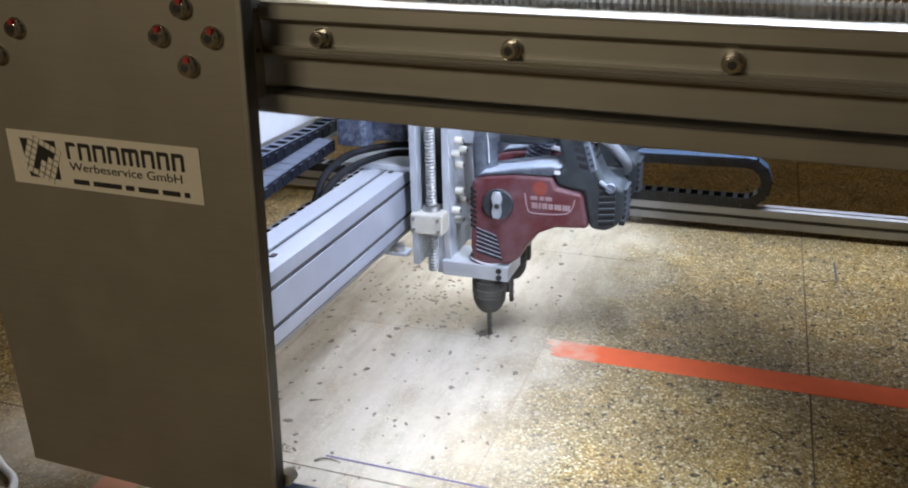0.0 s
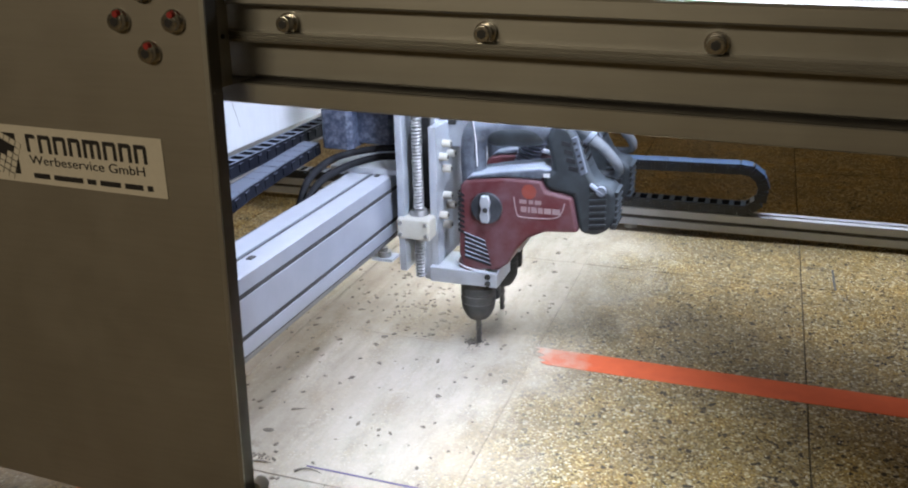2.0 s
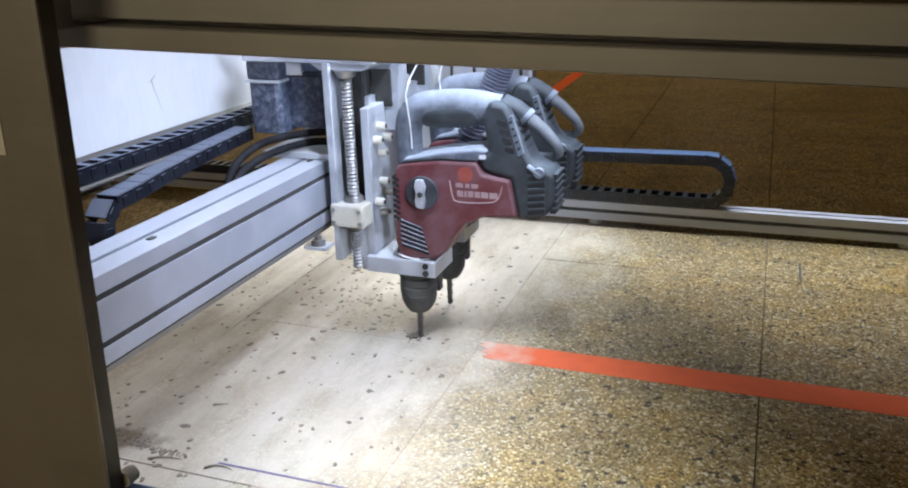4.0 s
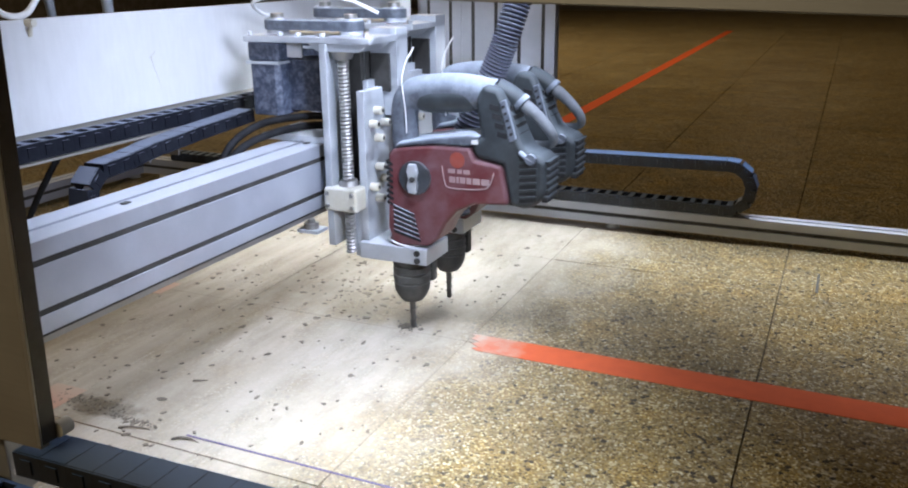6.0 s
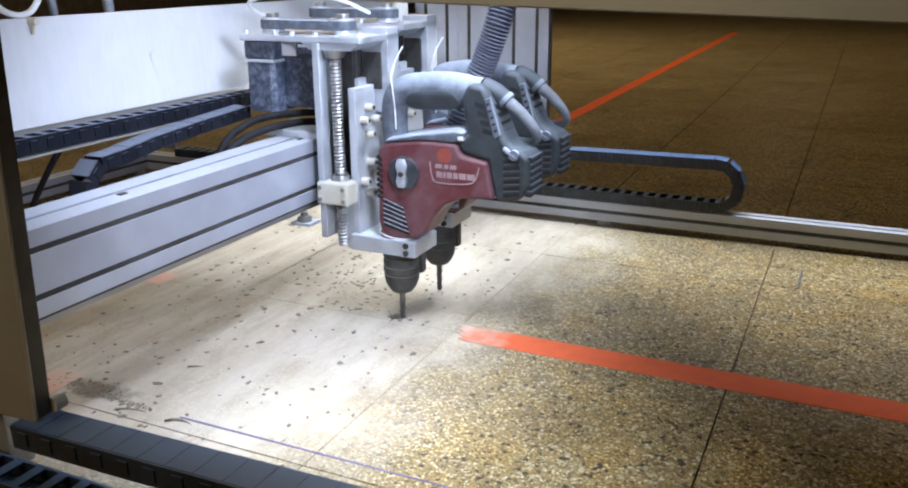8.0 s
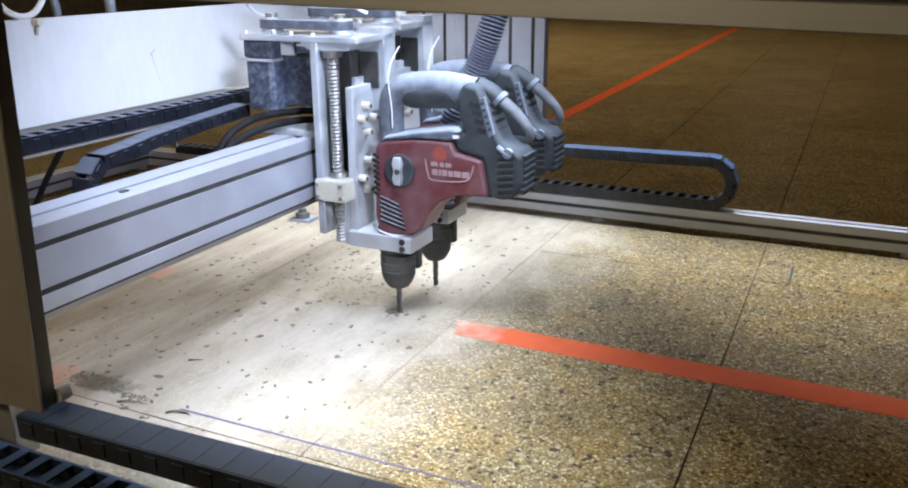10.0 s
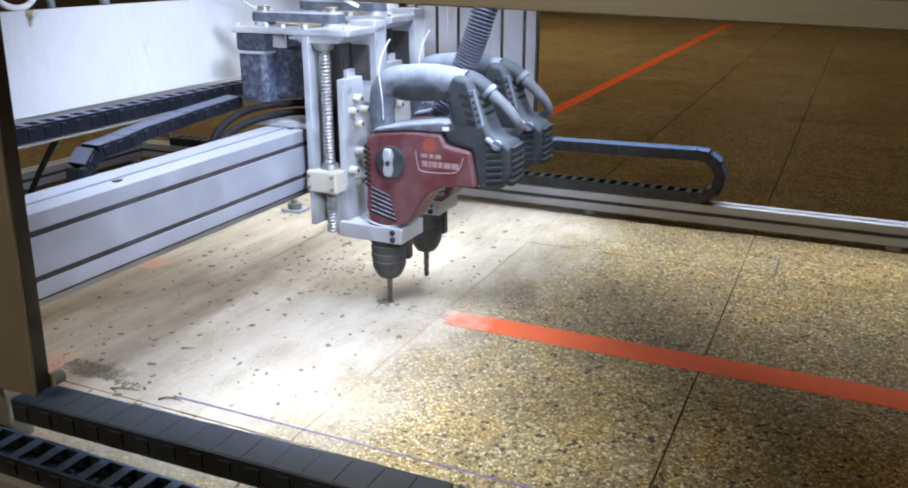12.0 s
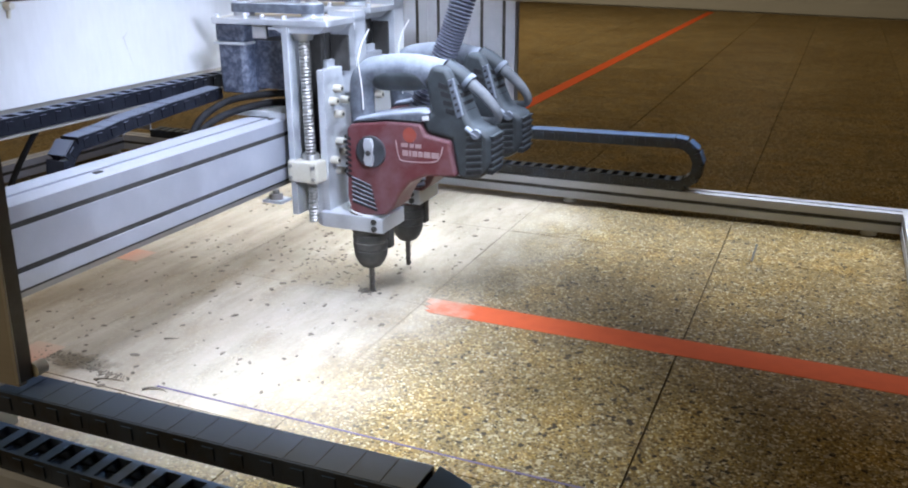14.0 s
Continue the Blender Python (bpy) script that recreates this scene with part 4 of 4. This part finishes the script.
cable("motor_cable", [(-0.655, 1.60, 0.51), (-0.668, 1.56, 0.525), (-0.660, 1.53, 0.545), (-0.60, 1.54, 0.556), (-0.52, 1.58, 0.548), (-0.48, 1.62, 0.525)], 0.0032, CABLE, "thin white motor cable over the carriage")
for k in (0, 1):
    d = 0.016 * k
    cable("control_cable", [(-0.672 + d, 1.42 - d, 0.285), (-0.668 + d, 1.455, 0.325 - d * 0.5), (-0.645 + d, 1.51, 0.350 - d), (-0.59, 1.565, 0.357 - d), (-0.548, 1.60, 0.352 - d)], 0.0065, BLACK, "black control cable arching onto the carriage")
cable("hanging_cable", [(-0.7765, 1.1161, 0.6183), (-0.7765, 1.1345, 0.5587), (-0.7765, 1.1666, 0.5395), (-0.7765, 1.1987, 0.5505), (-0.7765, 1.2216, 0.6), (-0.7765, 1.2353, 0.7376)], 0.0045, CABLE, "white cable hanging in a loop behind the panel")
cable("conduit", [(-0.7778, 1.217, 0.7834), (-0.7778, 1.217, 0.6459), (-0.7778, 1.2308, 0.5358), (-0.7778, 1.2353, 0.4166), (-0.7778, 1.2353, 0.3799)], 0.006, GREY_CABLE, "grey conduit running down behind the panel")
cable("conduit", [(-0.7797, 1.327, 0.7834), (-0.7797, 1.327, 0.6459), (-0.7797, 1.3362, 0.5358), (-0.7797, 1.3408, 0.4166), (-0.7797, 1.3408, 0.3799)], 0.008, GREY_CABLE, "grey conduit running down behind the panel")

cable("control_cable", [(-0.752, 1.185, 0.352), (-0.762, 1.17, 0.325), (-0.80, 1.165, 0.27), (-0.90, 1.17, 0.13), (-1.02, 1.19, 0.006), (-1.25, 1.30, 0.006)], 0.0045, BLACK, "black cable drooping from the panel to the floor")
cable("floor_cable", [(-1.35, 1.02, 0.006), (-1.08, 0.995, 0.006), (-0.965, 0.945, 0.006), (-0.905, 0.905, 0.006), (-0.86, 0.78, 0.006), (-0.85, 0.60, 0.006)], 0.006, CABLE, "white cable lying on the floor by the machine")

# ---- floor markings and debris ----
def flat(name, outline, z0, z1, material, label, category):
    return tagged(finish(name, prism(outline, z0, z1, "z"), material), label, category)


def rect(x0, x1, y0, y1):
    return [(x0, y0), (x1, y0), (x1, y1), (x0, y1)]


flat("floor_tape", [(-0.262, 1.518), (2.2, 1.518), (2.2, 1.578), (-0.300, 1.578), (-0.285, 1.569), (-0.291, 1.560), (-0.272, 1.551), (-0.283, 1.541), (-0.266, 1.532), (-0.275, 1.525)], 0.0, 0.0008, TAPE, "orange adhesive tape strip vanishing under drilling dust", "tape")
flat("floor_tape", rect(-1.20, -0.925, 1.518, 1.578), 0.0, 0.0008, TAPE, "orange adhesive tape end showing through dust", "tape")
flat("floor_tape", rect(-0.805, -0.745, 0.3, 1.165), 0.0, 0.0008, TAPE, "orange adhesive tape end showing through dust", "tape")
flat("floor_tape", rect(-0.805, -0.745, 2.32, 8.7), 0.0, 0.0008, TAPE, "long orange adhesive tape strip crossing the far floor", "tape")
flat("chalk_line", rect(-0.52, 1.5, 1.119, 1.1225), 0.0, 0.0005, CHALK, "thin violet chalk line on the floor", "chalk line")
flat("floor_mark", rect(0.228, 0.233, 2.005, 2.122), 0.0, 0.0005, INK, "short dark pencil mark on the floor", "floor mark")
flat("floor_mark", rect(0.168, 0.229, 2.121, 2.1235), 0.0, 0.0005, GRIT, "thin dark pencil mark on the floor", "floor mark")


def grit():
    """Drill cores and crumbs lying in the dust."""
    rnd = random.Random(5)
    bm = bmesh.new()
    for i in range(560):
        if i < 300:
            x, y = rnd.uniform(-0.95, -0.30), rnd.uniform(1.04, 2.15)
        elif i < 400:
            x, y = rnd.gauss(-0.58, 0.10), rnd.gauss(1.66, 0.09)
        else:
            s = rnd.random()
            x, y = -0.78 + 0.20 * s + rnd.gauss(0, 0.014), 1.140 - 0.020 * s + rnd.gauss(0, 0.011 * (1.2 - s))
        r = rnd.choice((0.0010, 0.0014, 0.0018, 0.0024, 0.0034)) * rnd.uniform(0.8, 1.2) * (0.8 if i >= 400 else 1.35)
        n = rnd.randint(6, 9)
        turn, long = rnd.uniform(0, 6), rnd.uniform(1.0, 1.9)
        ring = []
        for j in range(n):
            a = math.tau * j / n
            q = r * rnd.uniform(0.55, 1.2)
            u, v = q * long * math.cos(a), q * math.sin(a)
            ring.append((x + u * math.cos(turn) - v * math.sin(turn), y + u * math.sin(turn) + v * math.cos(turn)))
        prism(ring, 0.0, rnd.uniform(0.0004, 0.0011), "z", bm)
    # loose heap at the running drill
    for i in range(90):
        d, a = abs(rnd.gauss(0, 0.011)), rnd.uniform(0, math.tau)
        x, y, r = -0.412 + d * math.cos(a), 1.562 + d * math.sin(a), rnd.uniform(0.0010, 0.0028)
        prism([(x + r * math.cos(t), y + r * rnd.uniform(0.6, 1.1) * math.sin(t)) for t in (math.tau * j / 6 for j in range(6))], 0.0, max(0.001, 0.006 - 0.3 * d) * rnd.uniform(0.5, 1.0), "z", bm)
    return tagged(finish("drilling_crumbs", bm, GRIT), "dark drilling crumbs scattered over pale dust", "debris", kind="stuff")


grit()


def shaving(pts, label):
    ob = finish("shaving", tube([Vector(p) - Vector(pts[0]) for p in pts], lambda s: 0.0022 * (1.2 - s), 16, 7, (0.6, 1.0)), GRIT, smooth=True)
    ob.location = pts[0]
    return tagged(ob, label, "debris", "shavings")


shaving([(-0.618, 1.098, 0.002), (-0.605, 1.104, 0.003), (-0.588, 1.110, 0.002), (-0.572, 1.110, 0.0015)], "dark curled shaving lying on dusty floor")
shaving([(-0.530, 1.102, 0.002), (-0.520, 1.110, 0.003), (-0.505, 1.113, 0.002), (-0.490, 1.109, 0.0015)], "dark curled shaving lying on dusty floor")
shaving([(-0.617, 1.250, 0.002), (-0.604, 1.252, 0.004), (-0.596, 1.259, 0.002)], "short dark chip lying on dusty floor")

# ---- floor tiles ----
TILE = 0.457


def tile_mesh():
    h = (TILE - 0.0022) / 2
    bm = bmesh.new()
    rings = []
    for inset, z in ((0, -0.004), (0, -0.0006), (0.0006, 0.0)):
        rings.append([bm.verts.new((sx * (h - inset), sy * (h - inset), z)) for sx, sy in ((-1, -1), (1, -1), (1, 1), (-1, 1))])
    for p, q in zip(rings, rings[1:]):
        for j in range(4):
            bm.faces.new((p[j - 1], p[j], q[j], q[j - 1]))
    bm.faces.new(rings[-1])
    bmesh.ops.recalc_face_normals(bm, faces=bm.faces)
    mesh = bpy.data.meshes.new("tile")
    bm.to_mesh(mesh)
    bm.free()
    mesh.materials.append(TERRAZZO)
    return mesh


shared_tile = tile_mesh()
x0, x1, y0, y1 = 0.165 - 10 * TILE, 0.165 + 5 * TILE, 2.003 - 5 * TILE, 2.003 + 15 * TILE
for a, b, c, d in ((-6, x0, -4, 12), (x1, 6, -4, 12), (x0, x1, -4, y0), (x0, x1, y1, 12)):
    part("floor_field", box(a, b, c, d, -0.004, 0.0), TERRAZZO, floor)
for i in range(-10, 5):
    for j in range(-5, 15):
        t = new("tile", shared_tile)
        t.parent = floor
        t.location = (0.165 + (i + 0.5) * TILE, 2.003 + (j + 0.5) * TILE, 0)
# joints choked with powder beside the beam
part("joint_filling", box(-0.2931, -0.2909, 1.10, 2.25, -0.004, -0.0017), TERRAZZO, floor)
for y in (2.003 - TILE, 2.003):
    part("joint_filling", box(-0.95, -0.296, y - 0.0011, y + 0.0011, -0.004, -0.0004), TERRAZZO, floor)
